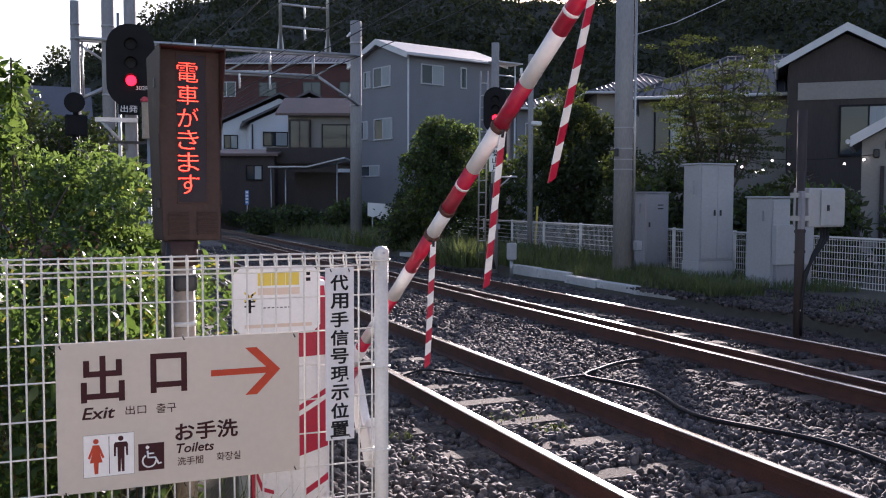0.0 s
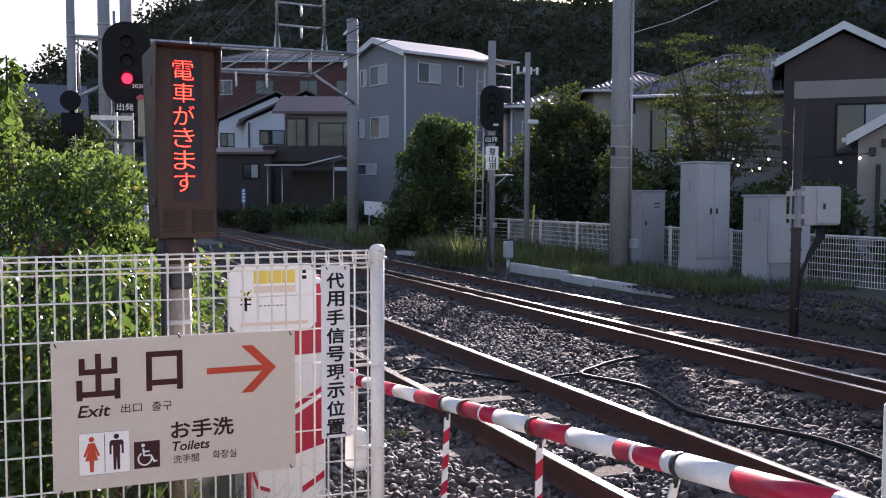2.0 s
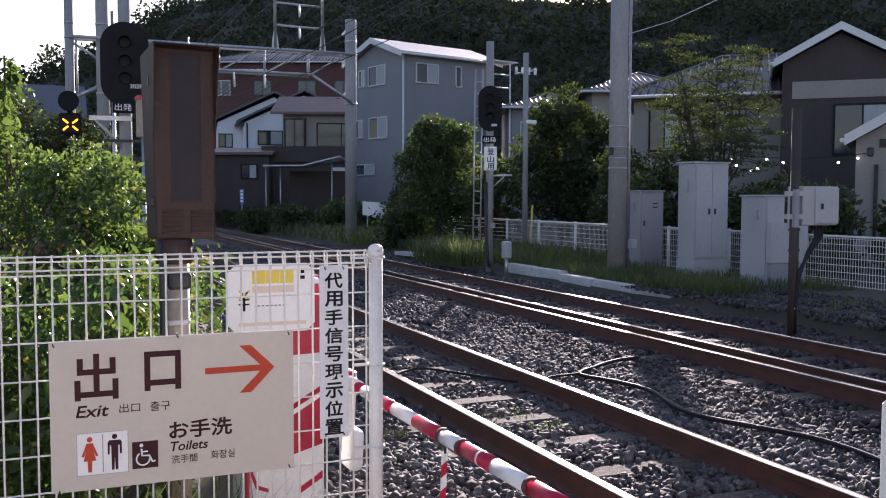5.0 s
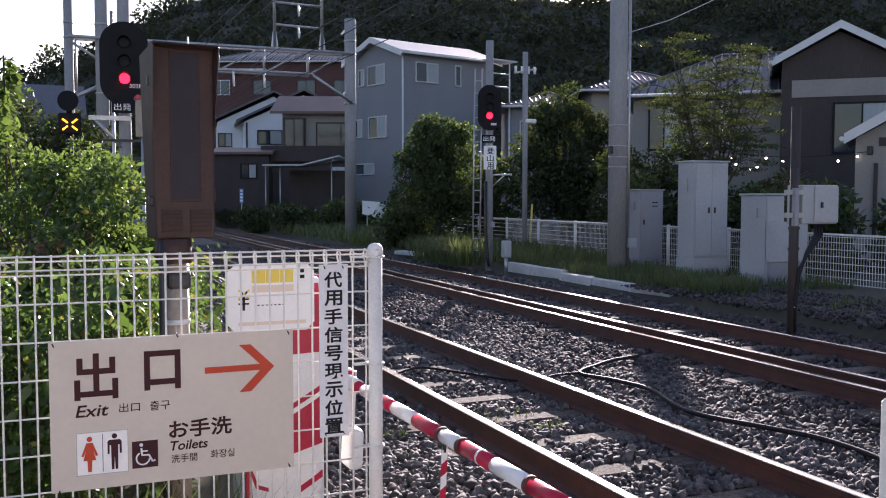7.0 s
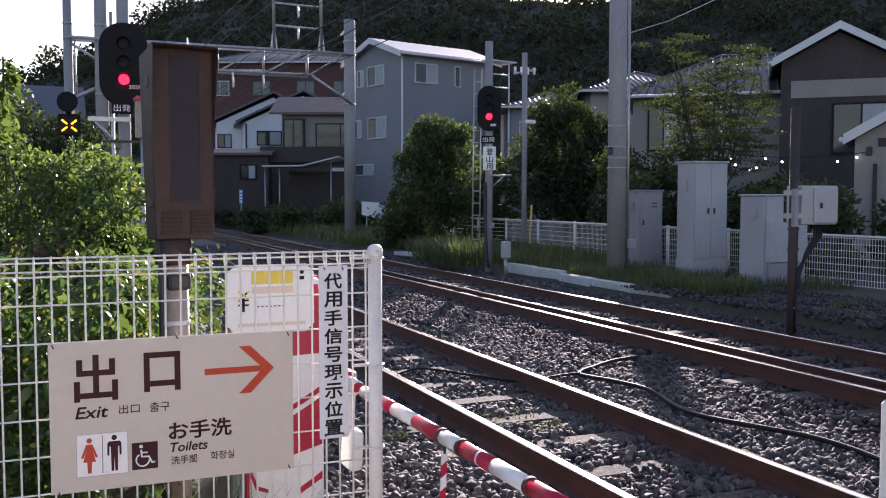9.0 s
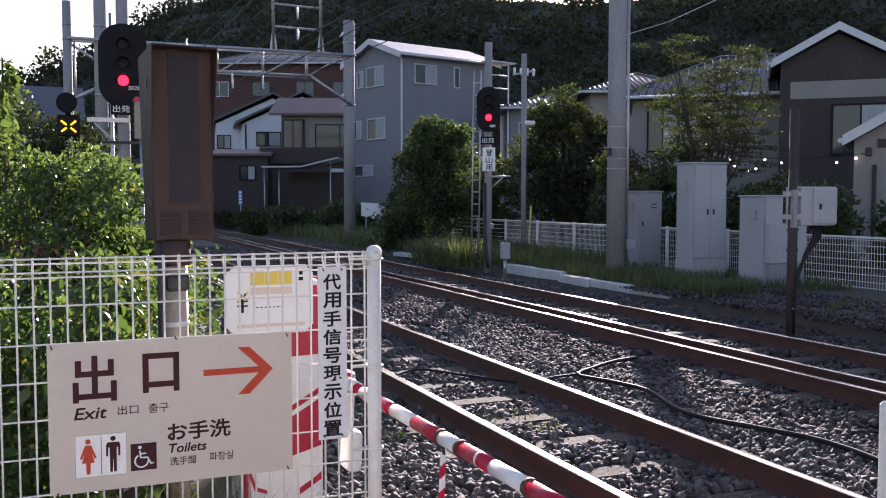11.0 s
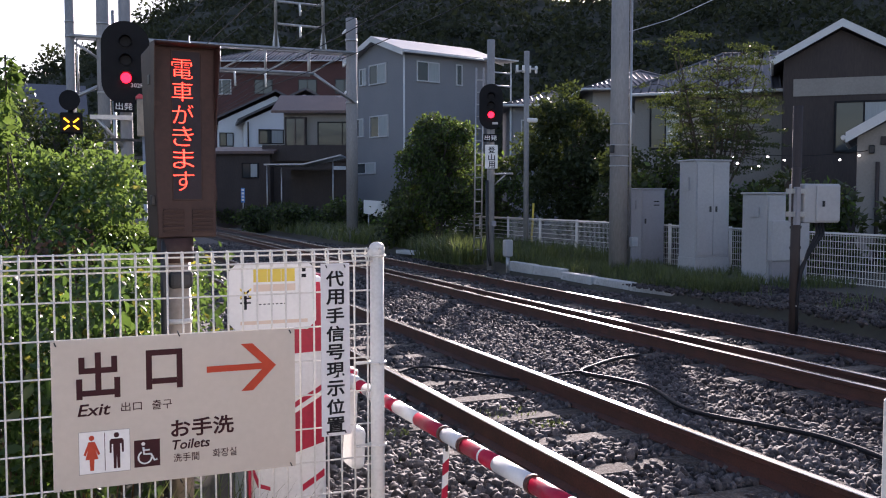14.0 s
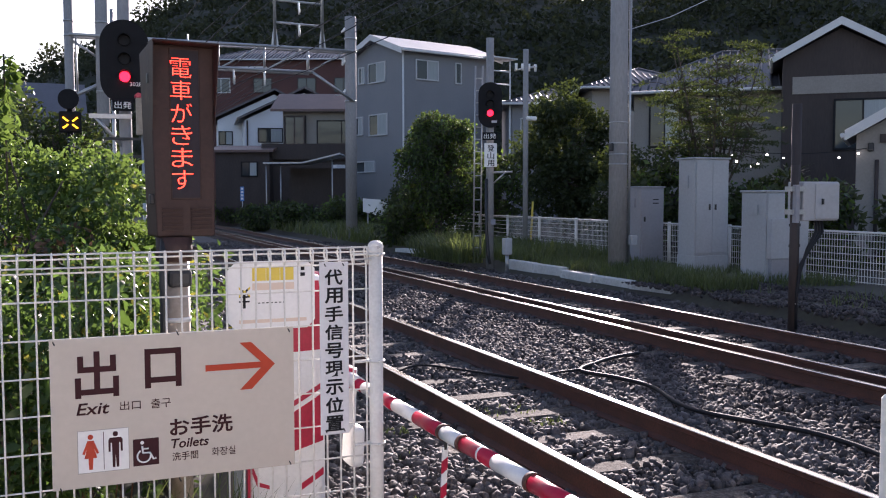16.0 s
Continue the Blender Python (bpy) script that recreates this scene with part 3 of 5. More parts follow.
    tube(bm, [(0.247 + 0.0, yy, 0.716)] + [(0.258 + 0.021 * math.cos(radians(a)), yy, 0.697 + 0.021 * math.sin(radians(a))) for a in range(125, 361, 18)], 0.0028, 6)
    part("wheelchair_mark", bm, M_PLATE, sign)
    for ob in sign.children:
        if ob.name.startswith(("pictogram", "field_line")):
            ob.matrix_basis = pose(-0.010, 0, -0.003)
        if ob.name.startswith(("access", "wheelchair")):
            ob.matrix_basis = pose(-0.011, 0, -0.010)
    for x, z in ((-0.022, 1.082), (0.36, 1.093), (0.735, 1.082), (0.36, 0.597), (0.735, 0.612), (-0.01, 0.606)):
        part("wire_tie", T([(x, 0.012, z + 0.006), (x, -0.008, z), (x + 0.004, -0.008, z - 0.008), (x + 0.004, 0.012, z - 0.01)], 0.0022, 6), M_DARK, sign)


def make_vertical_sign():
    sign = thing("vertical_sign", "narrow white plate with black upright characters wired to the fence", "sign", (0, FY - 0.022, 0))
    part("panel", B(0.850, 0.955, -0.0025, 0.0025, 0.693, 1.312, bevel=0.001), M_PLATE_GREY, sign)
    step = 0.0656
    for i, ch in enumerate("代用手信号現示位置"):
        z = 1.286 - step * i
        lettering(ch, 0.868, 0.934, z - 0.056, z, -0.0034, M_INK_BLACK, sign, bold=0.022)
    for x, z in ((0.868, 1.303), (0.935, 1.303), (0.868, 0.707), (0.935, 0.707)):
        part("wire_tie", T([(x, 0.012, z + 0.01), (x, -0.007, z), (x + 0.003, -0.007, z - 0.006)], 0.0022, 6), M_DARK, sign)


make_mesh_fence()
make_exit_sign()
make_vertical_sign()


# ---- level-crossing barrier ----
PIVOT = (1.18, 4.105, 0.731)


def make_barrier():
    mach = thing("barrier_machine", "red and white level-crossing barrier machine", "barrier machine", (0, 0, 0))
    x0, x1, y0, y1 = 0.735, 1.10, 4.0, 4.36
    part("housing", B(x0, x1, y0, y1, -0.15, 1.2, bevel=0.05, seg=3), M_WHITE, mach, "white painted steel housing")
    def stripe(pts):
        part("stripe", S(pts, "y", y0 - 0.002, y0 + 0.03), M_RED, mach, "red warning stripe")
    stripe([(x0 + 0.02, 0.85), (x1 - 0.02, 0.862), (x1 - 0.02, 0.98), (x0 + 0.02, 0.98)])
    stripe([(x0 + 0.02, 0.36), (x1 - 0.02, 0.45), (x1 - 0.02, 0.665), (x0 + 0.02, 0.48)])
    stripe([(x0 + 0.02, 0.505), (x1 - 0.02, 0.69), (x1 - 0.02, 0.715), (x0 + 0.02, 0.53)])
    stripe([(x1 - 0.12, 0.235), (x1 - 0.02, 0.295), (x1 - 0.02, 0.325), (x1 - 0.12, 0.265)])
    stripe([(x0 + 0.004, 0.02), (x0 + 0.016, 0.02), (x0 + 0.016, 0.40), (x0 + 0.004, 0.42)])
    stripe([(x0 + 0.024, 0.38), (x0 + 0.026, 0.33), (x0 + 0.045, 0.275), (x0 + 0.10, 0.255), (x0 + 0.10, 0.272), (x0 + 0.056, 0.29), (x0 + 0.036, 0.34)])
    stripe([(x1 - 0.11, 0.98), (x1 - 0.015, 0.98), (x1 - 0.035, 1.17), (x1 - 0.11, 1.17)])
    part("shoulder", B(x1 - 0.05, x1 + 0.012, y0 + 0.05, y1 - 0.05, 0.72, 1.2, bevel=0.02, seg=2), M_RED, mach, "red painted side cover")
    part("shaft", T([(1.09, 4.105, 0.731), (1.16, 4.105, 0.731)], 0.04, 16), M_RED, mach, "red pivot shaft")
    notice = thing("notice_plate", "white notice plate with yellow band and cut corners", "notice", (0, 3.93, 0))
    k = 0.035
    a, b, c, d = 0.655, 1.028, 0.975, 1.268
    part("plate", S([(a + k, c), (b - k, c), (b, c + k), (b, d - k), (b - k, d), (a + k, d), (a, d - k), (a, c + k)], "y", -0.004, 0.004), M_PLATE, notice)
    for i in range(3):
        part("yellow_band", B(0.757 + 0.060 * i, 0.815 + 0.060 * i, -0.0055, -0.0042, 1.185, 1.245), M_YELLOW, notice)
    part("orange_band", B(0.757, 0.937, -0.0055, -0.0042, 1.145, 1.175), M_ORANGE_PRINT, notice)
    for i in range(7):
        part("text_bar", B(0.78 + 0.018 * i, 0.79 + 0.018 * i, -0.0055, -0.0042, 1.088, 1.092), M_INK_BLACK, notice)
    part("orange_band", B(0.70, 0.99, -0.0055, -0.0042, 1.005, 1.02), M_ORANGE_PRINT, notice)
    for s in (-1, 1):
        for k in range(5):
            u0, u1 = 0.70 + 0.0095 * k, 0.7095 + 0.0095 * k
            za, zb = 1.139 + s * (0.018 - 0.0072 * k), 1.139 + s * (0.018 - 0.0072 * (k + 1))
            part("crossing_mark", S([(u0, za - 0.005), (u1, zb - 0.005), (u1, zb + 0.005), (u0, za + 0.005)], "y", -0.0058 + 0.0004 * s, -0.0042), M_INK_BLACK if k % 2 else M_YELLOW, notice)
    for z in (1.095, 1.115):
        part("crossing_mark", B(0.70, 0.745, -0.0055, -0.0042, z, z + 0.007), M_INK_BLACK, notice)
    part("crossing_mark", B(0.717, 0.728, -0.0055, -0.0042, 1.07, 1.132), M_INK_BLACK, notice)
    part("badge", B(0.965, 0.985, -0.0055, -0.0042, 1.2, 1.215), M_INK_BLACK, notice)
    part("badge", B(0.967, 0.983, -0.0055, -0.0042, 1.225, 1.24), M_INK_BLACK, notice)
    part("bracket", T([(0.90, 0.005, 1.1), (0.92, 0.1, 1.1)], 0.012, 8), M_GALV, notice)

    arm = thing("crossing_gate", "red and white striped level-crossing boom being lowered", "crossing gate", PIVOT)
    def band(l0, l1, r, mat):
        part("band", T([(0, -l0, 0), (0, -l1, 0)], r, 20, close=True), mat, arm)
    marks = [(0.12, "R"), (0.38, "W"), (0.62, "R"), (0.74, "W"), (0.955, "R"), (1.19, "W"), (1.355, "R"), (1.58, "W"), (1.795, "R"), (2.0, "W"), (2.215, "R"), (2.40, "W"), (2.46, "")]
    for (l0, k0), (l1, _) in zip(marks, marks[1:]):
        band(l0, l1, 0.0255, M_RED if k0 == "R" else M_WHITE)
    for l0, l1, k0 in ((2.448, 2.63, "W"), (2.63, 2.885, "R")):
        band(l0, l1, 0.0285, M_RED if k0 == "R" else M_WHITE)
    # open tube end
    bm = T([(0, -2.885, 0), (0, -2.965, 0)], 0.0285, 20, close=False)
    tube(bm, [(0, -2.965, 0), (0, -2.915, 0)], 0.0245, 20, close=False)
    part("band", bm, M_WHITE, arm)
    # dark disc puts the shade inside the open tube end into colour
    part("dark_end_disc", T([(0, -2.935, 0), (0, -2.87, 0)], 0.0246, 20), M_DARK, arm, "dark disc standing in for the shaded hollow of the open tube end")
    for l in (1.178, 1.335, 1.79, 2.438):
        part("clamp_ring", T([(0, -l, 0), (0, -l - 0.02, 0)], 0.0295, 20), M_DARK if l > 2.0 else M_RUST, arm)
    for l in (1.482, 2.285):
        part("tape_ring", T([(0, -l, 0), (0, -l - 0.012, 0)], 0.0262, 20), M_WHITE, arm)
    part("root", B(-0.035, 0.035, -0.16, 0.10, -0.045, 0.045, bevel=0.012, seg=2), M_RED, arm, "red arm root clamp")
    part("root_sleeve", T([(0, -0.10, 0), (0, -0.30, 0)], 0.031, 20), M_WHITE, arm)
    part("counter_bar", B(0.028, 0.075, -0.07, 0.03, -0.27, 0.03, bevel=0.012, seg=2), M_WHITE, arm, "white counterweight bar")
    part("counterweight", B(0.045, 0.115, -0.10, 0.05, -0.43, -0.24, bevel=0.025, seg=3), M_WHITE, arm, "white rounded counterweight")
    rods = []
    for l, step in ((1.205, 0.045), (1.83, 0.049), (2.44, 0.054)):
        rod = new("hanging_rod")
        rod.parent = arm
        rod.matrix_basis = pose(0, -l, 0)
        tagged(rod, "red and white striped hanging strip")
        part("hook", T([(0, 0, -0.02), (0, 0, -0.055)], 0.006, 8), M_DARK, rod)
        for k in range(10):
            z = -0.05 - step * k
            bm = S([(-0.0105, z), (0.0105, z + 0.016), (0.0105, z + 0.016 - step), (-0.0105, z - step)], "y", -0.003, 0.003)
            part("stripe", bm, M_RED if k % 2 else M_WHITE, rod)
        rods.append((rod, l))
    return arm, rods


barrier_arm, hanging_rods = make_barrier()


# ---- train-approach display ----
def make_display():
    disp = thing("approach_display", "brown steel display box with red LED characters on a grey pole", "display", (0.597, 4.80, -0.025), rz=7)
    part("pole", T([(-0.04, 0.09, -0.1), (-0.04, 0.09, 1.36)], 0.075, 24), M_POLE_WARM, disp, "grey-brown steel pole")
    part("collar", T([(-0.04, 0.09, 1.24), (-0.04, 0.09, 1.364)], 0.09, 24), M_BROWN, disp)
    part("band", T([(-0.04, 0.09, 0.93), (-0.04, 0.09, 0.955)], 0.079, 24), M_TRIM, disp, "white tape band")
    front, back, low, top = 0.03, 0.26, 1.365, 2.325

    def flare(bm):
        """The case widens a little to the top."""
        for v in bm.verts:
            k = (v.co.z - low) / (top - low)
            v.co.x = 0.0115 + v.co.x + (0.015 * k + 0.001) * (1 if v.co.x > 0 else -1) - 0.0105 * k
        return bm
    bm = B(-0.1465, 0.1465, front, back, low, top, bevel=0.012, seg=3)
    for v in bm.verts:
        if v.co.y > 0.2 and v.co.z > 2.2:
            v.co.z -= 0.02
    part("case", flare(bm), M_BROWN, disp, "brown painted case")
    for sx in (-1, 1):                       # visor cheeks, deepest at the top
        a, b = sorted((sx * 0.1465, sx * 0.1420))
        part("visor_cheek", flare(S([(front + 0.01, 1.90), (front - 0.004, 1.90), (front - 0.03, 1.99), (-0.062, 2.30), (-0.062, top + 0.004), (front + 0.01, top + 0.004)], "x", a, b)), M_BROWN, disp, "tapering side of the visor")
    part("visor_top", flare(B(-0.1475, 0.1475, -0.068, front + 0.02, top - 0.003, top + 0.006, bevel=0.003)), M_BROWN, disp, "visor over the window")
    part("window_rim", B(-0.064, 0.087, front - 0.004, front + 0.002, 1.552, 2.308, bevel=0.002), M_BROWN, disp, "raised rim of the display window")
    part("screen", B(-0.058, 0.081, front - 0.0062, front - 0.001, 1.562, 2.298), M_BLACKGLASS, disp, "dark tinted display window")
    # glowing characters ride on this board, which slides back to imitate switching off
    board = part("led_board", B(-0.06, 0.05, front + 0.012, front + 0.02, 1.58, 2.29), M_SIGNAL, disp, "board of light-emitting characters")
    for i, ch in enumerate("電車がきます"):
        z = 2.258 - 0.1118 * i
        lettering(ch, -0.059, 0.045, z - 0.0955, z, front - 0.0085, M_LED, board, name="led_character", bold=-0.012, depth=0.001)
    for k in range(6):
        for x0, x1 in ((-0.112, -0.008), (0.032, 0.136)):
            part("louvre", B(x0, x1, front - 0.012, front + 0.004, 1.395 + 0.021 * k, 1.405 + 0.021 * k, bevel=0.002), M_BROWN, disp)
    part("conduit", T([(-0.10, 0.05, 1.36), (-0.115, 0.02, 1.22), (-0.12, 0.0, 1.05), (-0.12, 0.0, 0.6), (-0.12, 0.0, -0.15)], 0.018, 10), M_DARK, disp, "black cable conduit")
    part("conduit_box", B(-0.09, 0.03, -0.0, 0.05, 1.11, 1.20, bevel=0.02, seg=2), M_DARK, disp, "dark junction box on the pole")
    for z in (1.53, 2.13):
        part("hinge", B(-0.162, -0.135, 0.06, 0.10, z, z + 0.05, bevel=0.004), M_DARK, disp, "dark side latch")
    part("hinge", B(0.158, 0.170, 0.05, 0.10, 1.55, 1.62, bevel=0.003), M_BROWN, disp)
    part("aerial", T([(0.06, 0.15, 2.30), (0.063, 0.15, 2.40)], 0.004, 6), M_GALV, disp)
    return board


led_board = make_display()


# ---- signals ----
def signal_head(sig, at, w, h, lamps, lit, lens, rz):
    """A black round-ended background board with hooded lamps, facing -y of the signal; gives the lit lamp."""
    head = new("head")
    head.parent = sig
    head.matrix_basis = pose(*at, 0, 0, rz)
    r = w / 2
    out = ring_outline(0, h / 2 - r, r, 16, 0, 180) + ring_outline(0, -h / 2 + r, r, 16, 180, 360)
    part("board", S(out, "y", 0.0, 0.03), M_SIGNAL, head, "black round-ended background board")
    part("back_box", B(-r * 0.45, r * 0.45, 0.03, 0.18, -h * 0.36, h * 0.36, bevel=0.02), M_SIGNAL, head)
    for i, z in enumerate(lamps):
        part("lens", T([(0, 0.0, z), (0, -0.03, z)], lens * 0.96, 24), M_LENS, head, "dark lens")
        if i == lit:
            lamp = part("lamp", T([(0, 0.0, z), (0, -0.035, z)], lens, 24), M_REDLAMP, head, "lit red lamp")
        bm = bmesh.new()
        pts = [(lens * 1.25 * math.cos(radians(a)), lens * 1.25 * math.sin(radians(a))) for a in range(-20, 201, 20)]
        va = [bm.verts.new((x, 0.0, z + y)) for x, y in pts]
        vb = [bm.verts.new((x, -lens * (1.0 + 0.8 * max(0, y / lens)), z + y)) for x, y in pts]
        for k in range(len(pts) - 1):
            bm.faces.new((va[k], va[k + 1], vb[k + 1], vb[k]))
        hood = part("hood", bm, M_SIGNAL, head)
        so = hood.modifiers.new("thick", "SOLIDIFY")
        so.thickness = 0.004
    return lamp


def make_signals():
    sig = thing("departure_signal", "black three-lamp railway signal showing red on a grey pole", "railway signal", (0.71, 11.2, 0), rz=-4)
    near_lamp = signal_head(sig, (0.033, 0, 3.06), 0.53, 0.95, (0.235, 0.025, -0.168), 2, 0.058, 0)
    part("pole", T([(0.03, 0.13, -0.15), (0.03, 0.13, 3.9)], 0.07, 20), M_POLE, sig)
    part("name_plate", B(-0.11, 0.12, -0.02, 0.0, 2.505, 2.635, bevel=0.004), M_SIGNAL, sig, "black name plate")
    lettering("出発", -0.085, 0.10, 2.53, 2.61, -0.024, M_PLATE, sig, bold=0.01)
    lettering("302R", 0.085, 0.225, 2.79, 2.835, -0.004, M_PLATE, sig)
    part("bracket", B(-0.36, 0.1, 0.0, 0.05, 2.42, 2.47), M_GALV, sig)
    part("bracket", T([(-0.3, 0.02, 2.44), (0.0, 0.1, 2.1)], 0.02, 8), M_GALV, sig)
    for z in (2.18, 1.98):
        part("foot_step", B(-0.2, 0.3, 0.05, 0.08, z, z + 0.03), M_DARK, sig)
    part("ladder_rail", T([(-0.10, 0.35, -0.15), (-0.10, 0.3, 3.7)], 0.02, 8), M_GALV, sig)
    marker = thing("repeater_lamp", "short tan upright lamp with red tip on the signal pole", "lamp", (0.85, 10.6, 0))
    part("body", B(-0.04, 0.04, -0.04, 0.04, 2.20, 2.60, bevel=0.012, seg=2), M_POLE_WARM, marker, "tan lamp body")
    part("edge_strip", B(0.036, 0.046, -0.045, 0.0, 2.22, 2.58), M_SIGN_EDGE, marker)
    part("tip", S([(-0.055, 2.60), (0.055, 2.60), (0.045, 2.635), (-0.02, 2.655), (-0.05, 2.63)], "y", -0.045, 0.045), M_RED, marker, "red cap")
    part("stand", T([(0.03, 0.0, -0.15), (0.03, 0.0, 2.21)], 0.02, 8), M_GALV, marker, "slim grey stand")
    cross = thing("crossing_warning_lamp", "amber crossing signal lamp on a dark post in the bushes", "warning lamp", (0.21, 15.2, 0))
    part("post", T([(0, 0.1, -0.15), (0, 0.1, 3.1)], 0.05, 12), M_SIGNAL, cross)
    part("box", B(-0.16, 0.16, 0.0, 0.1, 2.5, 2.82, bevel=0.02), M_SIGNAL, cross)
    part("upper_lamp", T([(-0.02, -0.06, 3.0), (-0.02, 0.06, 3.0)], 0.15, 20), M_SIGNAL, cross)
    light_bars = []
    for sx in (-1, 1):
        for sz in (-1, 1):
            bar = S([(0.022 * sx, 0.030 * sz), (0.040 * sx, 0.016 * sz), (0.112 * sx, 0.074 * sz), (0.096 * sx, 0.092 * sz)], "y", -0.02, -0.004)
            light_bars.append(part("light_bar", bar, M_AMBER, cross, "lit amber bar"))
            light_bars[-1].matrix_basis = pose(0, 0, 2.645)
    sig = thing("departure_signal", "black railway signal with red lamp, name plates and access ladder", "railway signal", (8.86, 18.6, 0), rz=-24)
    far_lamp = signal_head(sig, (0.0, 0, 3.52), 0.52, 1.0, (0.22, 0.02, -0.18), 2, 0.07, 0)
    part("pole", T([(0, 0.14, -0.1), (0, 0.14, 5.0)], 0.085, 20), M_POLE, sig)
    part("name_plate", B(-0.17, 0.16, -0.02, 0.0, 2.75, 2.92, bevel=0.004), M_SIGNAL, sig, "black name plate")
    lettering("出発", -0.14, 0.13, 2.78, 2.89, -0.024, M_PLATE, sig, bold=0.01)
    part("route_plate", B(-0.13, 0.15, -0.02, 0.0, 2.16, 2.68, bevel=0.004), M_PLATE, sig, "white route plate")
    for i, ch in enumerate("登山用"):
        lettering(ch, -0.06, 0.09, 2.50 - 0.165 * i, 2.645 - 0.165 * i, -0.024, M_INK_BLACK, sig, bold=0.01)
    for z, s in ((3.24, 0.1),):
        part("number_bar", B(0.03, 0.15, -0.006, 0.0, 3.13, 3.18), M_FRAME, sig)
    part("bracket", T([(0.05, 0.1, 2.04), (0.5, 0.1, 2.05)], 0.022, 8), M_GALV, sig)
    part("bracket", T([(0.08, 0.12, 1.8), (0.33, 0.1, 2.03)], 0.016, 8), M_GALV, sig)
    for x in (-0.34, -0.18):
        part("ladder_rail", T([(x - 0.03, 0.25, 0.2), (x + 0.02, 0.2, 4.4)], 0.018, 8), M_GALV, sig)
    for k in range(15):
        part("ladder_rung", T([(-0.345, 0.23, 0.35 + 0.27 * k), (-0.18, 0.23, 0.35 + 0.27 * k)], 0.014, 6), M_GALV, sig)
    part("conduit", T([(-0.08, 0.06, 1.9), (-0.08, 0.05, 0.8), (-0.04, 0.02, 0.2), (0.0, 0.0, 0.0)], 0.035, 8), M_DARK, sig)
    part("joint_box", B(0.02, 0.12, 0.0, 0.08, 0.88, 1.0), M_CABINET_GREY, sig)
    jb = thing("junction_box", "small grey junction box on a stub at the signal foot", "junction box", (8.86, 17.75, 0))
    part("case", B(-0.09, 0.09, -0.08, 0.08, 0.26, 0.62, bevel=0.02), M_CABINET, jb)
    part("stub", T([(0, 0, -0.1), (0, 0, 0.28)], 0.04, 10), M_GALV, jb)
    return near_lamp, far_lamp, light_bars


# ---- overhead-line structures ----
GY = 31.0


def make_poles():
    for x, r, top, lab in ((0.44, 0.135, 7.6, "grey concrete overhead-line pole against the sky"), (1.40, 0.19, 10.5, "tall grey concrete overhead-line pole carrying the gantry"), (9.44, 0.19, 7.65, "grey concrete pole at the far end of the gantry")):
        p = thing("concrete_pole", lab, "pole", (x, GY, 0), group="overhead-line poles")
        part("shaft", T([(0, 0, -0.2), (0, 0, top)], r * 1.06, 24, r1=r), M_POLE, p)
        for z in (4.77, 6.45, 6.9):
            if z < top:
                part("band", T([(0, 0, z - 0.03), (0, 0, z + 0.03)], r * 1.1, 24), M_GALV, p)
        if x > 5:
            for z in (5.0, 6.0, 7.1):
                part("insulator", T([(-0.18, 0, z + 0.15), (-0.30, 0, z)], 0.045, 8), M_PLATE, p)
            part("arm", T([(0.0, 0, 5.0), (-0.55, 0, 4.95)], 0.02, 6), M_GALV, p)
            part("rod", T([(0.2, 0, 4.6), (0.2, 0, 7.6)], 0.02, 6), M_GALV, p)
        if x < 1:
            part("rod", T([(0.22, 0, 4.4), (0.2, 0, 6.4)], 0.03, 8), M_GALV, p)
            part("brace", T([(0, 0, 4.55), (0.95, 0, 5.05)], 0.06, 8), M_GALV, p)
            part("brace", T([(0.1, 0, 6.3), (0.95, 0, 5.75)], 0.04, 8), M_GALV, p)
    mid = thing("concrete_pole", "thick grey concrete pole standing in the grass", "pole", (10.55, 16.1, 0), group="overhead-line poles")
    part("shaft", T([(0, 0, -0.2), (0, 0, 7.4)], 0.19, 28, r1=0.172), M_POLE, mid)
    for z in (2.36, 2.58, 2.16, 3.0):
        part("band", T([(0, 0, z - 0.012), (0, 0, z + 0.012)], 0.193, 28), M_GALV, mid)
    part("conduit", T([(0.2, -0.1, 0.0), (0.2, -0.1, 6.0)], 0.028, 10), M_GALV, mid)
    part("clamp", B(-0.24, -0.17, -0.1, 0.0, 2.42, 2.58, bevel=0.01), M_DARK, mid)
    part("box", B(0.13, 0.27, -0.32, -0.18, 0.52, 0.72, bevel=0.015), M_CABINET, mid, "small white box")
    part("bracket", T([(-0.1, -0.15, 6.4), (-0.9, -0.3, 7.3)], 0.03, 8), M_GALV, mid)
    slim = thing("slim_pole", "slim grey steel pole among the trees with a small lamp", "pole", (12.2, 23.3, 0))
    part("shaft", T([(0, 0, -0.1), (0, 0, 5.6)], 0.075, 14), M_POLE, slim)
    part("lamp", B(-0.02, 0.32, -0.1, 0.05, 3.62, 3.74, bevel=0.03), M_PLATE, slim, "pale lamp head")
    part("crossarm", T([(-0.35, 0, 5.0), (0.35, 0, 5.15)], 0.03, 8), M_GALV, slim)
    for k in range(4):
        part("insulator", T([(-0.3 + 0.2 * k, 0, 5.0), (-0.3 + 0.2 * k, 0, 5.2)], 0.04, 8), M_PLATE, slim)


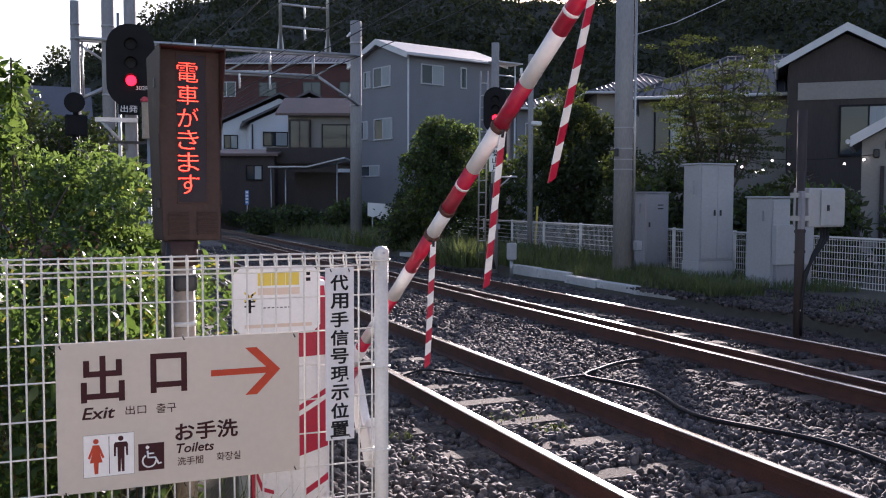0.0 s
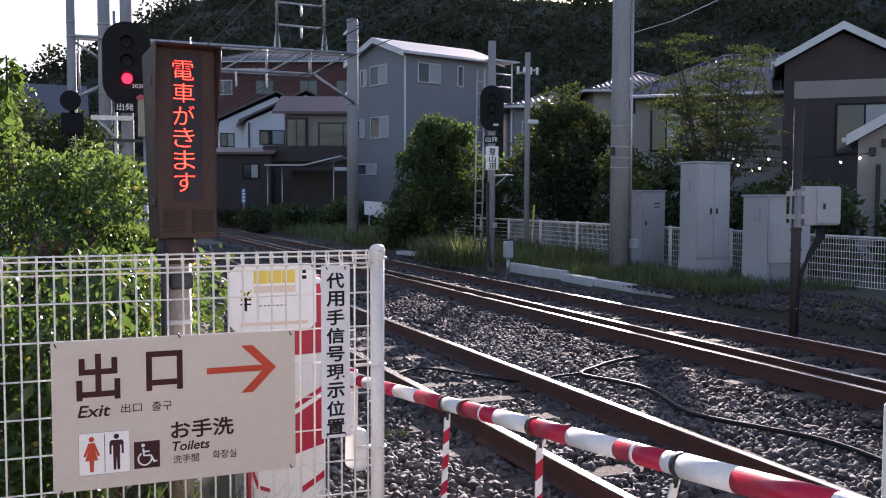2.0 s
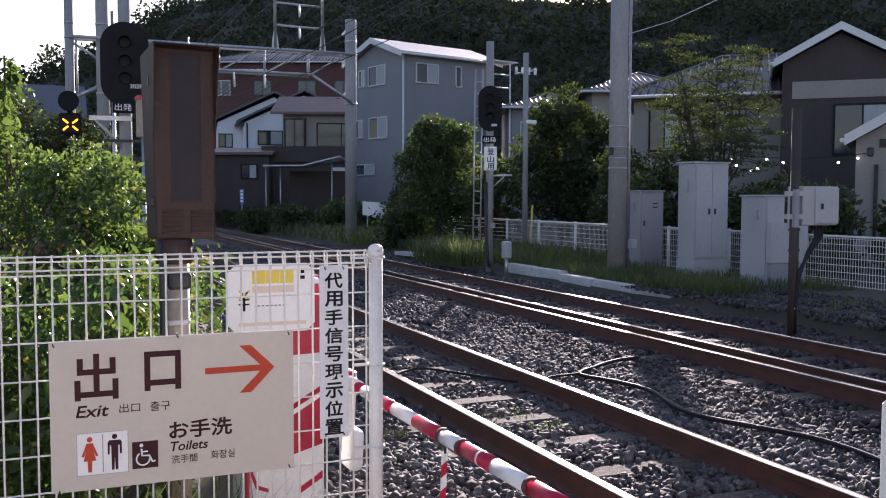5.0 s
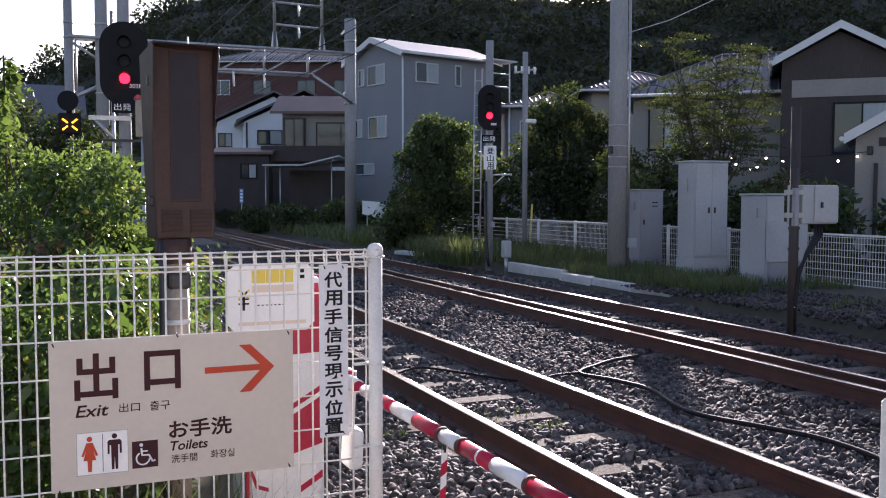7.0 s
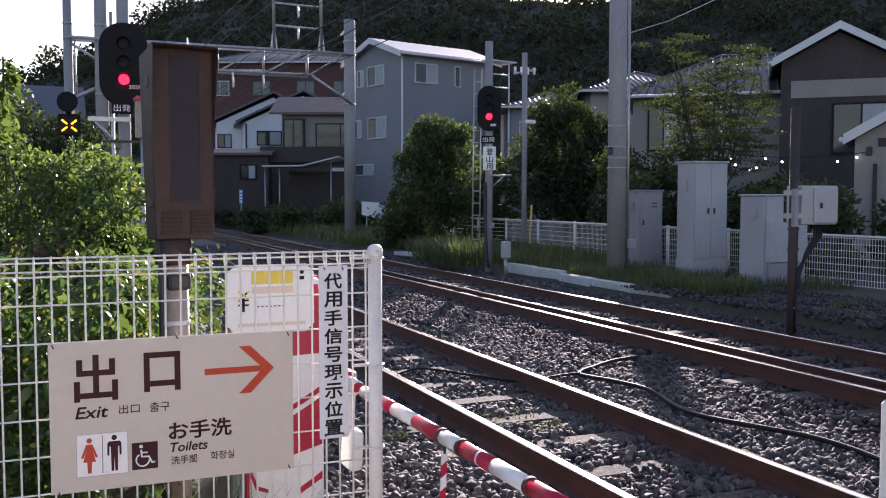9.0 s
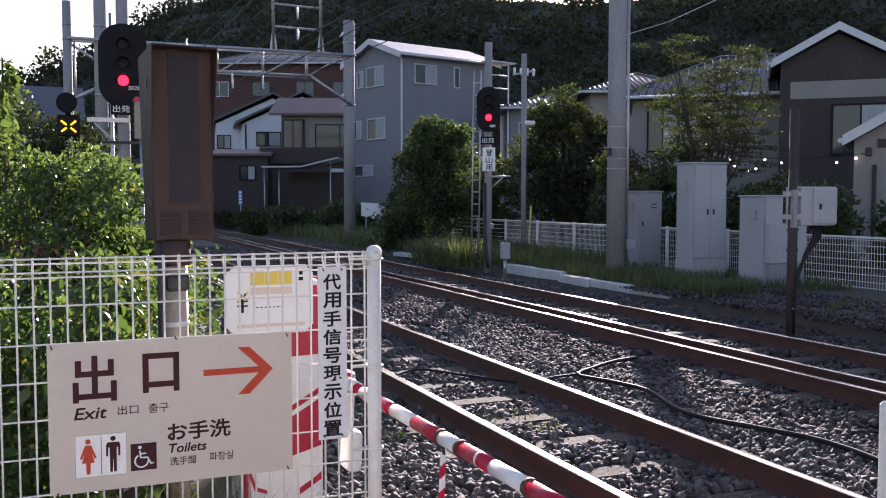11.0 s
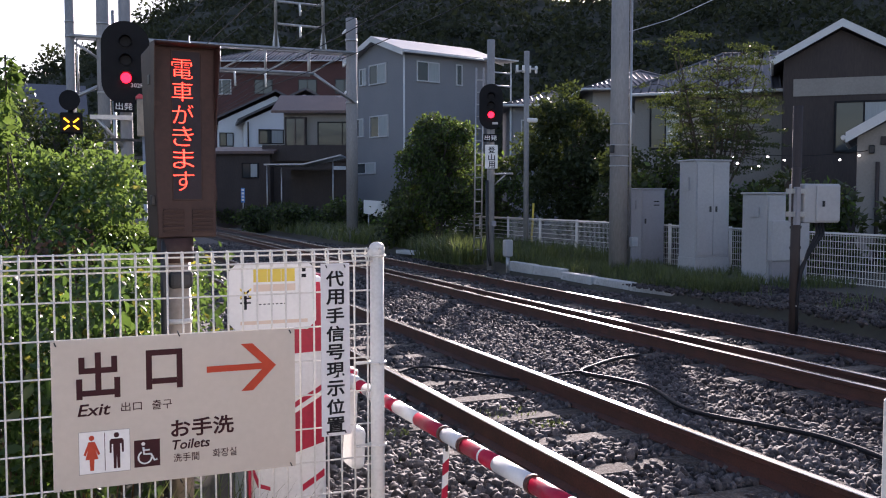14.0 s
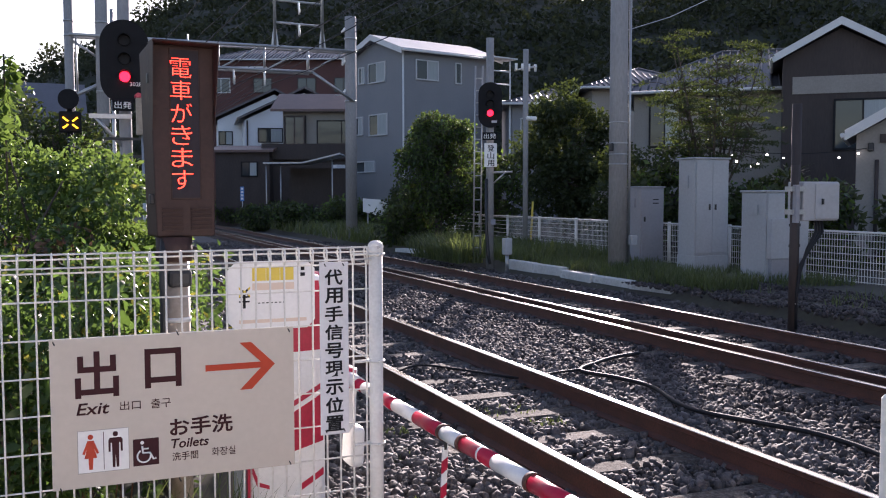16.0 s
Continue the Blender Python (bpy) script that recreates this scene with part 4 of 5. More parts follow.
def make_gantry():
    g = thing("overhead_gantry", "grey steel lattice gantry spanning both tracks", "gantry", (0, GY - 0.25, 0))
    for z in (6.45, 5.67):
        part("chord", T([(0.44 if z > 6 else 1.5, 0, z), (9.45 if z > 6 else 8.03, 0, z)], 0.055, 10), M_GALV, g)
        part("chord", T([(0.44 if z > 6 else 1.5, 0.5, z), (9.45 if z > 6 else 8.03, 0.5, z)], 0.05, 10), M_GALV, g)
    part("brace", T([(8.03, 0, 5.67), (9.44, 0, 4.77)], 0.05, 10), M_GALV, g)
    xs = [1.6, 3.3, 4.93, 6.42, 7.9]
    for x in xs:
        part("upright", T([(x, 0, 5.67), (x, 0, 6.45)], 0.03, 8), M_GALV, g)
        part("upright", T([(x + 0.08, 0.5, 5.67), (x + 0.08, 0.5, 6.45)], 0.03, 8), M_GALV, g)
    for a, b in zip(xs, xs[1:] + [9.3]):
        part("diagonal", T([(a + 0.05, 0, 5.67), (b - 0.1, 0, 6.45)], 0.028, 8), M_GALV, g)
    for x in (5.4, 6.4, 3.0):
        part("insulator", T([(x, 0, 5.67), (x + 0.02, 0, 5.15)], 0.035, 8), M_PLATE, g, "white insulator string")
    fr = thing("wire_frame", "upright steel frame for feeder wires on the gantry", "steel frame", (0, GY - 0.25, 6.5))
    for x in (6.77, 8.38):
        part("upright", T([(x, 0, 0.0), (x, 0, 4.0)], 0.055, 10), M_GALV, fr)
        part("foot", S([(x - 0.05, 0.55), (x + 0.05, 0.55), (x + 0.12, -0.02), (x - 0.12, -0.02)], "y", -0.02, 0.02), M_GALV, fr)
    for z in (0.75, 1.48, 2.3):
        part("crossbar", T([(6.77, 0, z), (8.38, 0, z - 0.04)], 0.04, 8), M_GALV, fr)
        part("insulator", T([(7.58, 0, z), (7.6, 0, z - 0.42)], 0.04, 8), M_PLATE, fr)
    for x, z, lab in ((4.89, 6.5, ""), (7.6, 6.85, ""), (7.6, 7.6, ""), (8.47, 7.1, ""), (9.55, 7.45, ""), (9.55, 7.15, ""), (5.4, 5.15, ""), (6.42, 5.15, ""), (3.05, 5.15, ""), (3.05, 6.2, ""), (6.6, 6.3, ""), (4.34, 6.7, "")):
        w = new("overhead_wire", finish(T([(x, -12, z + 0.1)] + [(x, y, z - 0.35 * math.sin(math.pi * y / 31) if y < 31 else z) for y in range(0, 32, 3)] + [(x + 0.4, 75, z)], 0.011, 5), "overhead_wire", M_CABLE))
        tagged(w, "thin black overhead wire strung above the tracks", "wire", "overhead wires")
    w = new("drop_wire", finish(T([(10.6, 16.1, 5.4), (13.2, 20, 5.62), (15.0, 20.5, 6.2), (22, 24, 9.0)], 0.012, 5), "drop_wire", M_GALV))
    tagged(w, "pale service wire from the pole to the house", "wire", "overhead wires")


# ---- lineside cabinets, kerb, fence ----
def cabinet(name, label, at, w, d, h, rz, mat, doors=1, plinth=0.0):
    c = thing(name, label, "cabinet", at, rz, group="lineside cabinets")
    if plinth:
        part("plinth", B(-0.01, w + 0.01, -0.01, d + 0.01, -0.2, plinth, bevel=0.006), mat, c)
    part("body", B(0, w, 0.01, d, plinth - (0 if plinth else 0.2), h, bevel=0.008), mat, c, "painted steel body")
    part("roof", B(-0.03, w + 0.03, -0.02, d + 0.03, h, h + 0.035, bevel=0.01), mat, c)
    dw = (w - 0.04) / doors
    for i in range(doors):
        dr = part("door", B(0.02 + dw * i + 0.003, 0.02 + dw * (i + 1) - 0.003, -0.014, 0.008, plinth + 0.05, h - 0.04, bevel=0.004), mat, c)
        hx = 0.02 + dw * (i + 1) - 0.07 if (doors > 1 and i == 0) else 0.02 + dw * i + 0.07
        part("handle", B(hx - 0.022, hx + 0.022, -0.03, -0.013, h * 0.56, h * 0.56 + 0.11, bevel=0.006), M_DARK, dr, "dark door handle")
    part("hinge_plate", B(-0.03, 0.0, 0.2, 0.45, h * 0.75, h * 0.86), mat, c)
    return c


def make_lineside():
    grey_cab = cabinet("relay_cabinet", "grey steel relay cabinet with single door in the grass", (11.8, 17.1, 0.0), 0.61, 0.53, 1.69, 0, M_CABINET_GREY)
    cabinet("relay_cabinet", "tall pale grey two-door relay cabinet on a plinth", (11.29, 14.57, 0.0), 0.80, 0.52, 2.22, 0, M_CABINET, doors=2, plinth=0.36)
    step_cab = cabinet("relay_cabinet", "pale relay cabinet with stepped front on a concrete base", (11.4, 12.75, 0.0), 0.42, 0.64, 1.58, 0, M_CABINET)
    for cab, w, zs in ((grey_cab, 0.61, (1.42, 1.34)), (step_cab, 0.42, (0.5, 0.44))):
        for z in zs:
            part("text_bar", B(w * 0.5, w * 0.74, -0.017, -0.0142, z, z + 0.022), M_INK_BLACK, cab, "small dark stencilled marking")
    low = thing("battery_cabinet", "low pale cabinet attached beside the relay cabinet", "cabinet", (11.4, 12.74, 0), rz=0, group="lineside cabinets")
    part("body", B(0.0, 0.84, -0.12, 0.0, 0.42, 1.12, bevel=0.01), M_CABINET, low)
    part("lower_body", B(0.04, 0.82, -0.09, 0.0, -0.1, 0.42, bevel=0.01), M_CABINET_GREY, low)
    for z in (0.62, 0.98):
        part("latch", B(0.38, 0.64, -0.135, -0.12, z, z + 0.05, bevel=0.004), M_DARK, low)
    pm = thing("equipment_post", "dark lineside post carrying a pale equipment box and cables", "post", (8.30, 8.80, 0))
    part("post", T([(0, 0, -0.2), (0.0, 0, 1.9)], 0.055, 14, r1=0.05), M_WALL_DARK, pm)
    part("board", B(-0.06, -0.005, -0.09, -0.03, 1.2, 1.66), M_CABINET_GREY, pm, "pale mounting strip")
    bx = part("equipment_box", B(0.09, 0.66, -0.05, 0.22, 1.22, 1.70, bevel=0.012), M_CABINET, pm, "pale steel equipment box")
    part("box_door", B(0.27, 0.65, -0.07, -0.05, 1.24, 1.68, bevel=0.006), M_CABINET, bx)
    part("handle", B(0.36, 0.385, -0.09, -0.07, 1.42, 1.49), M_DARK, bx)
    for k in range(3):
        part("cable", T([(0.48 - 0.05 * k, 0.05, 1.23), (0.47 - 0.05 * k, 0.02, 1.08), (0.22 - 0.02 * k, -0.04, 0.88), (0.04, -0.07, 0.68 - 0.04 * k), (0.0, -0.06, 0.3), (0.0, -0.06, -0.1)], 0.02, 8), M_CABLE, pm, "black cable bundle")
    part("bracket", B(-0.1, 0.12, -0.06, 0.06, 1.3, 1.36), M_GALV, pm)
    part("reflector", T([(0, -0.07, 0.21), (0, -0.055, 0.21)], 0.02, 10), M_PLATE, pm)
    part("bracket", B(-0.1, 0.12, -0.06, 0.06, 1.58, 1.64), M_GALV, pm)
    rear = thing("rear_pole", "dark rusty upright pole behind the equipment box", "pole", (10.67, 11.3, 0))
    part("shaft", T([(0, 0, -0.2), (0, 0, 2.95)], 0.075, 14), M_WALL_DARK, rear)
    kerb = thing("kerb_wall", "pale concrete edging wall beside the far track", "kerb", kind="structure")
    x, y = 9.2, 18.3
    for k in range(5):
        ob = part("kerb_stone", B(-0.09, 0.09, -1.18 + 0.012, 0, -0.25, 0.12 - 0.03 * k + 0.02 * (k % 2), bevel=0.012), M_KERB, kerb)
        ob.matrix_basis = pose(x + 0.02 * math.sin(3.0 * k), y - 1.19 * k, 0, 0, 0, 1.5 * math.sin(2.0 * k))
    tr = thing("cable_trough", "pale concrete trough lid lying beside the signal", "trough", (9.5, 21.5, 0.0), rz=12)
    for k in range(5):
        part("lid", B(-0.15, 0.15, 0.62 * k, 0.62 * k + 0.6, -0.05, 0.05, bevel=0.01), M_KERB, tr)
    # lineside mesh fence
    fx = 12.5
    fence = thing("lineside_fence", "low white mesh fence behind the lineside cabinets", "fence", (fx, 0, 0))
    fp = finish(T([(0, 0, -0.1), (0, 0, 0.94)], 0.036, 10), "fence_upright", M_STEEL_WHITE)
    ys = [3.0 + 2.0 * k for k in range(20)]
    for y in ys:
        piece("fence_upright", fp, fence, pose(0, y + 0.02, 0))
    for z in (0.90, 0.86, 0.76, 0.64, 0.52, 0.40, 0.28, 0.16, 0.06):
        part("rail_wire", T([(-0.02, 3, z), (-0.02, 41, z)], 0.02 if z == 0.90 else 0.006, 6), M_STEEL_WHITE, fence)
    bm = bmesh.new()
    for k in range(int(20 / 0.06)):
        box(bm, -0.024, -0.017, 5 + 0.06 * k - 0.0025, 5 + 0.06 * k + 0.0025, 0.04, 0.89)
    tagged(part("wire_mesh", bm, M_STEEL_WHITE, fence), kind="stuff")
    # cables and tubing on the ballast
    def ground_cable(pts, r, label):
        fine = []
        p = [Vector(q) for q in pts]
        for i in range(len(p) - 1):
            a, b, c, d = p[max(i - 1, 0)], p[i], p[i + 1], p[min(i + 2, len(p) - 1)]
            for k in range(8):
                t = k / 8
                fine.append(0.5 * (2 * b + (c - a) * t + (2 * a - 5 * b + 4 * c - d) * t * t + (3 * b - a - 3 * c + d) * t ** 3))
        fine.append(p[-1])
        tagged(new("ground_cable", finish(T(fine, r, 8), "ground_cable", M_CABLE)), label, "cable", "cables on the ballast")
    z = -0.10
    ground_cable([(5.55, 8.05, z), (5.2, 7.95, z), (4.86, 7.75, z), (4.5, 7.46, z), (4.62, 7.05, z), (4.68, 6.6, z), (4.52, 6.0, z - 0.01), (4.50, 5.6, z), (4.66, 5.2, z), (4.80, 4.8, z), (4.78, 4.3, z), (4.6, 3.6, z), (4.4, 2.6, z)], 0.019, "black cable snaking over the ballast between the tracks")
    ground_cable([(4.5, 7.46, z + 0.01), (4.2, 7.45, z), (3.9, 7.40, z - 0.02), (3.5, 7.9, z), (3.2, 8.25, z + 0.01), (2.9, 8.1, z), (2.65, 8.0, z - 0.03)], 0.012, "black cable passing under the near rails")
    mk = thing("marker_stake", "slanting yellow plastic marker stake in the grass", "stake", (12.77, 24.07, 0))
    part("stake", T([(0, 0, -0.1), (0.08, 0, 1.34)], 0.032, 8), M_YELLOW, mk)
    st = thing("end_post", "white painted steel post at the crossing edge", "post", (1.232, 1.05, 0))
    part("tube", B(-0.03, 0.03, -0.03, 0.03, -0.15, 1.232, bevel=0.006), M_STEEL_WHITE, st)


near_lamp, far_lamp, light_bars = make_signals()
make_poles()
make_gantry()
make_lineside()


# ---- houses ----
def window(parent, face, a0, a1, z0, z1, pane_mat=None, split=True, frame_mat=None):
    """A sliding window on the front (y = 0) or the side (x = 0) of a house."""
    fm = frame_mat or M_FRAME
    win = new("window")
    win.parent = parent
    win.matrix_basis = pose(0, 0, 0) if face == "f" else pose(0, 0, 0, 0, 0, -90)
    if face != "f":
        a0, a1 = -a1, -a0
    t = 0.06
    part("window_frame", B(a0 - t, a1 + t, -0.07, 0.02, z1, z1 + t), fm, win)
    part("window_frame", B(a0 - t, a1 + t, -0.09, 0.02, z0 - t, z0), fm, win)
    for x in (a0 - t, a1):
        part("window_frame", B(x, x + t, -0.07, 0.02, z0, z1), fm, win)
    m = (a0 + a1) / 2
    if split:
        part("window_frame", B(m - 0.025, m + 0.025, -0.06, 0.01, z0, z1), fm, win)
    part("pane", B(a0, m, -0.032, -0.022, z0, z1), pane_mat or M_GLASS, win)
    part("pane", B(m, a1, -0.046, -0.036, z0, z1), M_CURTAIN if split and pane_mat is None else (pane_mat or M_GLASS), win)
    return win


def house(label, at, rz, w, d, eave, rise, wall, roof, ridge="y", over=0.45, z0=-0.2, trim=True, group="houses by the line"):
    """Walls with a pitched roof. Local x runs along the front, y to the back; the ridge runs along x or y, or is hipped."""
    h = thing("house", label, "house", at, rz, group)
    t = 0.18
    if ridge == "x":
        gable = [(0, z0), (d, z0), (d, eave), (d / 2, eave + rise * (d / 2) / (d / 2 + over)), (0, eave)]
        part("wall", S(gable, "x", 0, t), wall, h)
        part("wall", S(gable, "x", w - t, w), wall, h)
        part("wall", B(t, w - t, 0, t, z0, eave), wall, h)
        part("wall", B(t, w - t, d - t, d, z0, eave), wall, h)
        for s in (0, 1):
            ya, yb = (-over, d / 2) if s == 0 else (d + over, d / 2)
            za, zb = eave - 0.05, eave + rise
            part("roof", S([(ya, za), (yb, zb), (yb, zb + 0.14), (ya, za + 0.14)], "x", -over, w + over), roof, h, "pitched roof slope")
            if trim:
                for xa in (-over - 0.04, w + over):
                    part("bargeboard", S([(ya, za - 0.16), (yb, zb - 0.16), (yb, zb + 0.15), (ya, za + 0.15)], "x", xa, xa + 0.04), M_TRIM, h)
        if trim:
            part("gutter", T([(-over, -over - 0.05, eave - 0.02), (w + over, -over - 0.05, eave - 0.02)], 0.06, 8), M_TRIM, h)
    elif ridge == "y":
        gable = [(0, z0), (w, z0), (w, eave), (w / 2, eave + rise * (w / 2) / (w / 2 + over)), (0, eave)]
        part("wall", S(gable, "y", 0, t), wall, h)
        part("wall", S(gable, "y", d - t, d), wall, h)
        part("wall", B(0, t, t, d - t, z0, eave), wall, h)
        part("wall", B(w - t, w, t, d - t, z0, eave), wall, h)
        for s in (0, 1):
            xa, xb = (-over, w / 2) if s == 0 else (w + over, w / 2)
            za, zb = eave - 0.05, eave + rise
            part("roof", S([(xa, za), (xb, zb), (xb, zb + 0.14), (xa, za + 0.14)], "y", -over, d + over), roof, h, "pitched roof slope")
            if trim:
                part("bargeboard", S([(xa, za - 0.1), (xb, zb - 0.1), (xb, zb + 0.15), (xa, za + 0.15)], "y", -over - 0.05, -over), M_TRIM, h)
        if trim:
            part("gutter", T([(-over - 0.05, -over, eave - 0.02), (-over - 0.05, d + over, eave - 0.02)], 0.06, 8), M_TRIM, h)
    else:
        part("wall", B(0, w, 0, t, z0, eave), wall, h)
        part("wall", B(0, w, d - t, d, z0, eave), wall, h)
        part("wall", B(0, t, t, d - t, z0, eave), wall, h)
        part("wall", B(w - t, w, t, d - t, z0, eave), wall, h)
        bm = bmesh.new()
        k = d / 2
        lo = [bm.verts.new(p) for p in ((-over, -over, eave), (w + over, -over, eave), (w + over, d + over, eave), (-over, d + over, eave))]
        hi = [bm.verts.new(p) for p in ((k, k, eave + rise), (max(w - k, k + 0.1), k, eave + rise))]
        for f in ((lo[0], lo[1], hi[1], hi[0]), (lo[1], lo[2], hi[1]), (lo[2], lo[3], hi[0], hi[1]), (lo[3], lo[0], hi[0]), (lo[3], lo[2], lo[1], lo[0])):
            bm.faces.new(f)
        part("roof", bm, roof, h, "hipped tile roof")
        bm = bmesh.new()
        steps = int((w + 2 * over) / 0.28)
        rise_k = rise / (k + over)
        for i in range(1, steps):                # tile ribs up the front slope
            x = -over + 0.28 * i
            run = min(k + over, x + over, w + over - x)
            if run > 0.3:
                tube(bm, [(x, -over, eave + 0.02), (x, -over + run, eave + 0.02 + rise_k * run)], 0.035, 4)
        tagged(part("tile_ribs", bm, roof, h), kind="stuff")
        bm = bmesh.new()
        for i in range(1, int((d + 2 * over) / 0.28)):
            y = -over + 0.28 * i
            run = min(k + over, y + over, d + over - y)
            if run > 0.3:
                tube(bm, [(-over, y, eave + 0.02), (-over + run, y, eave + 0.02 + rise_k * run)], 0.035, 4)
        tagged(part("tile_ribs", bm, roof, h), kind="stuff")
        for a, b in (((-over, -over, eave), (k, k, eave + rise)), ((w + over, -over, eave), (max(w - k, k + 0.1), k, eave + rise)), ((k, k, eave + rise), (max(w - k, k + 0.1), k, eave + rise))):
            part("ridge_tiles", T([a, b], 0.07, 8), roof, h)
        part("gutter", T([(-over, -over - 0.04, eave - 0.02), (w + over, -over - 0.04, eave - 0.02)], 0.06, 8), M_TRIM, h)
        part("gutter", T([(-over - 0.04, -over, eave - 0.02), (-over - 0.04, d + over, eave - 0.02)], 0.06, 8), M_TRIM, h)
    return h


def make_houses():
    g = house("tall grey three-storey house with pale gabled roof", (16.37, 44.6, 0), 15, 6.0, 5.0, 8.85, 0.95, M_WALL_GREY, M_ROOF_PALE, "x", over=0.35)
    for a in ((0.81, 2.15, 7.5, 8.42), (3.39, 3.68, 7.45, 8.45)):
        window(g, "f", *a, split=a[1] - a[0] > 1)
    for a in ((1.65, 3.15, 7.5, 8.45), (3.6, 4.1, 7.55, 8.35), (1.5, 3.1, 4.72, 5.75), (3.85, 4.6, 4.82, 5.7), (2.7, 4.5, 2.8, 3.3)):
        window(g, "l", *a)
    part("downpipe", T([(-0.06, -0.06, 0), (-0.06, -0.06, 8.9)], 0.05, 8), M_TRIM, g)
    part("downpipe", T([(-0.4, 4.4, 7.6), (-0.06, 4.45, 7.6), (-0.06, 4.45, 9.0)], 0.05, 8), M_TRIM, g)
    for z in (7.5, 8.2, 6.6):
        part("balcony_rail", T([(5.0, -0.7, z), (6.6, -0.7, z)], 0.04, 8), M_TRIM, g)
    for x in (5.0, 6.6):
        part("balcony_post", T([(x, -0.7, 4.0), (x, -0.7, 8.9)], 0.04, 8), M_TRIM, g)
    part("balcony_roof", B(4.9, 6.9, -1.0, 0.0, 8.85, 8.92), M_TRIM, g)
    part("low_block", B(-0.9, -0.02, 5.1, 6.9, -0.2, 3.2), M_WALL_WHITE, g, "pale lower block")
    w = house("white house with broad gabled front", (10.95, 58.7, 0), -8, 7.4, 8.0, 6.25, 2.0, M_WALL_WHITE, M_ROOF, "y", trim=False, over=0.5)
    window(w, "f", 0.85, 2.3, 4.9, 5.7, frame_mat=M_INK_BLACK)
    part("downpipe", T([(0.15, -0.06, 0), (0.15, -0.06, 6.2)], 0.05, 8), M_WALL_DARK, w)
    part("skirt_roof", S([(-1.2, 4.2), (-0.02, 4.5), (-0.02, 4.6), (-1.2, 4.3)], "x", -0.4, 4.5), M_ROOF_BROWN, w, "brown skirt roof under the gable")
    w2 = house("white house wing with gabled roof", (9.9, 62.6, 0), -8, 7.4, 6.0, 6.5, 2.0, M_WALL_WHITE, M_ROOF, "y", trim=False, over=0.5)
    window(w2, "f", 0.1, 0.9, 4.9, 5.7, frame_mat=M_INK_BLACK)
    window(w2, "f", 5.6, 7.0, 7.6, 8.1, frame_mat=M_INK_BLACK)
    b = house("cream house with brown roof and dark window bays", (11.75, 51.6, 0), -22, 5.2, 5.0, 6.2, 1.1, M_WALL_CREAM, M_ROOF_BROWN, "x", trim=False, over=0.6)
    part("bay", B(0.1, 1.3, -0.3, 0.0, 4.2, 5.95), M_WALL_DARK, b, "dark timber bay")
    window(b, "f", 1.95, 4.6, 4.3, 5.65, pane_mat=M_GLASS, frame_mat=M_INK_BLACK)
    window(b, "f", 0.2, 1.2, 4.35, 5.85, pane_mat=M_GLASS, frame_mat=M_WALL_DARK).matrix_basis = pose(0, -0.3, 0)
    part("balcony", B(-1.0, 6.0, -1.2, -1.1, 3.5, 4.35), M_WALL_DARK, b, "dark timber balcony front")
    part("balcony_floor", B(-1.0, 6.0, -1.1, 0.0, 3.45, 3.55), M_WALL_DARK, b)
    part("lower_wall", B(-0.9, 5.9, -0.9, -0.7, -0.2, 3.5), M_WALL_DARK, b, "dark ground-floor wall")
    sd = house("dark timber shed with flat roof below the white house", (8.0, 51.6, 0), -27, 3.0, 2.5, 3.9, 0.25, M_WALL_DARK, M_ROOF_BROWN, "x", trim=False, over=0.3)
    window(sd, "f", 1.5, 2.3, 2.6, 3.3, frame_mat=M_INK_BLACK)
    c = thing("carport", "open carport with pale sheet roof on slim posts", "carport", (9.4, 45.0, 0), rz=-22)
    part("roof", S([(-0.1, 3.05), (1.8, 3.06), (3.6, 3.5), (3.6, 3.57), (1.8, 3.13), (-0.1, 3.12)], "y", -0.3, 2.5), M_ROOF_PALE, c)
    for x, z in ((0.0, 3.05), (0.7, 3.06), (3.2, 3.4)):
        part("post", T([(x, 0, -0.2), (x, 0, z)], 0.03, 8), M_GALV, c)
    part("back_wall", B(0.8, 4.0, 2.3, 2.4, -0.2, 2.9), M_WALL_DARK, c)
    r = house("dark red-brown apartment house behind the gabled houses", (11.0, 78.0, 0), -24, 14.0, 8.0, 12.5, 1.5, M_BRICK_RED, M_ROOF, "hip", trim=False)
    for x in (1.0, 4.4, 8.0, 11.0):
        window(r, "f", x, x + 1.4, 9.9, 11.0, pane_mat=M_GLASS, frame_mat=M_WALL_DARK if x > 2 else M_TRIM)
    part("balcony_roof", B(2.6, 5.6, -1.0, -0.05, 11.7, 11.85), M_TRIM, r)
    # beyond the lineside fence
    m = house("low house with hipped tile roof and pale walls", (21.6, 42.8, 0), -20, 3.2, 4.6, 6.15, 1.0, M_WALL_GREY, M_ROOF, "hip", over=0.6)
    window(m, "f", 0.5, 1.9, 3.9, 5.4)
    part("awning", B(0.3, 2.6, -0.9, 0.0, 3.55, 3.62), M_ROOF_PALE, m)
    part("drain", T([(-0.1, -0.1, 0), (-0.1, -0.1, 6.1)], 0.05, 8), M_TRIM, m)
    m2 = house("house with broad hipped roof and cream walls among trees", (24.4, 39.6, 0), -20, 5.4, 6.0, 6.75, 1.35, M_WALL_CREAM, M_ROOF, "hip", over=0.6)
    window(m2, "f", 2.4, 4.0, 3.8, 5.8)
    part("drain", T([(5.0, -0.12, 0), (5.0, -0.12, 6.7)], 0.05, 8), M_TRIM, m2)
    n = house("long dark-roofed house with cream walls behind a pine", (19.6, 28.9, 0), -40, 8.5, 6.0, 5.2, 1.8, M_WALL_CREAM, M_ROOF, "hip", over=0.6)
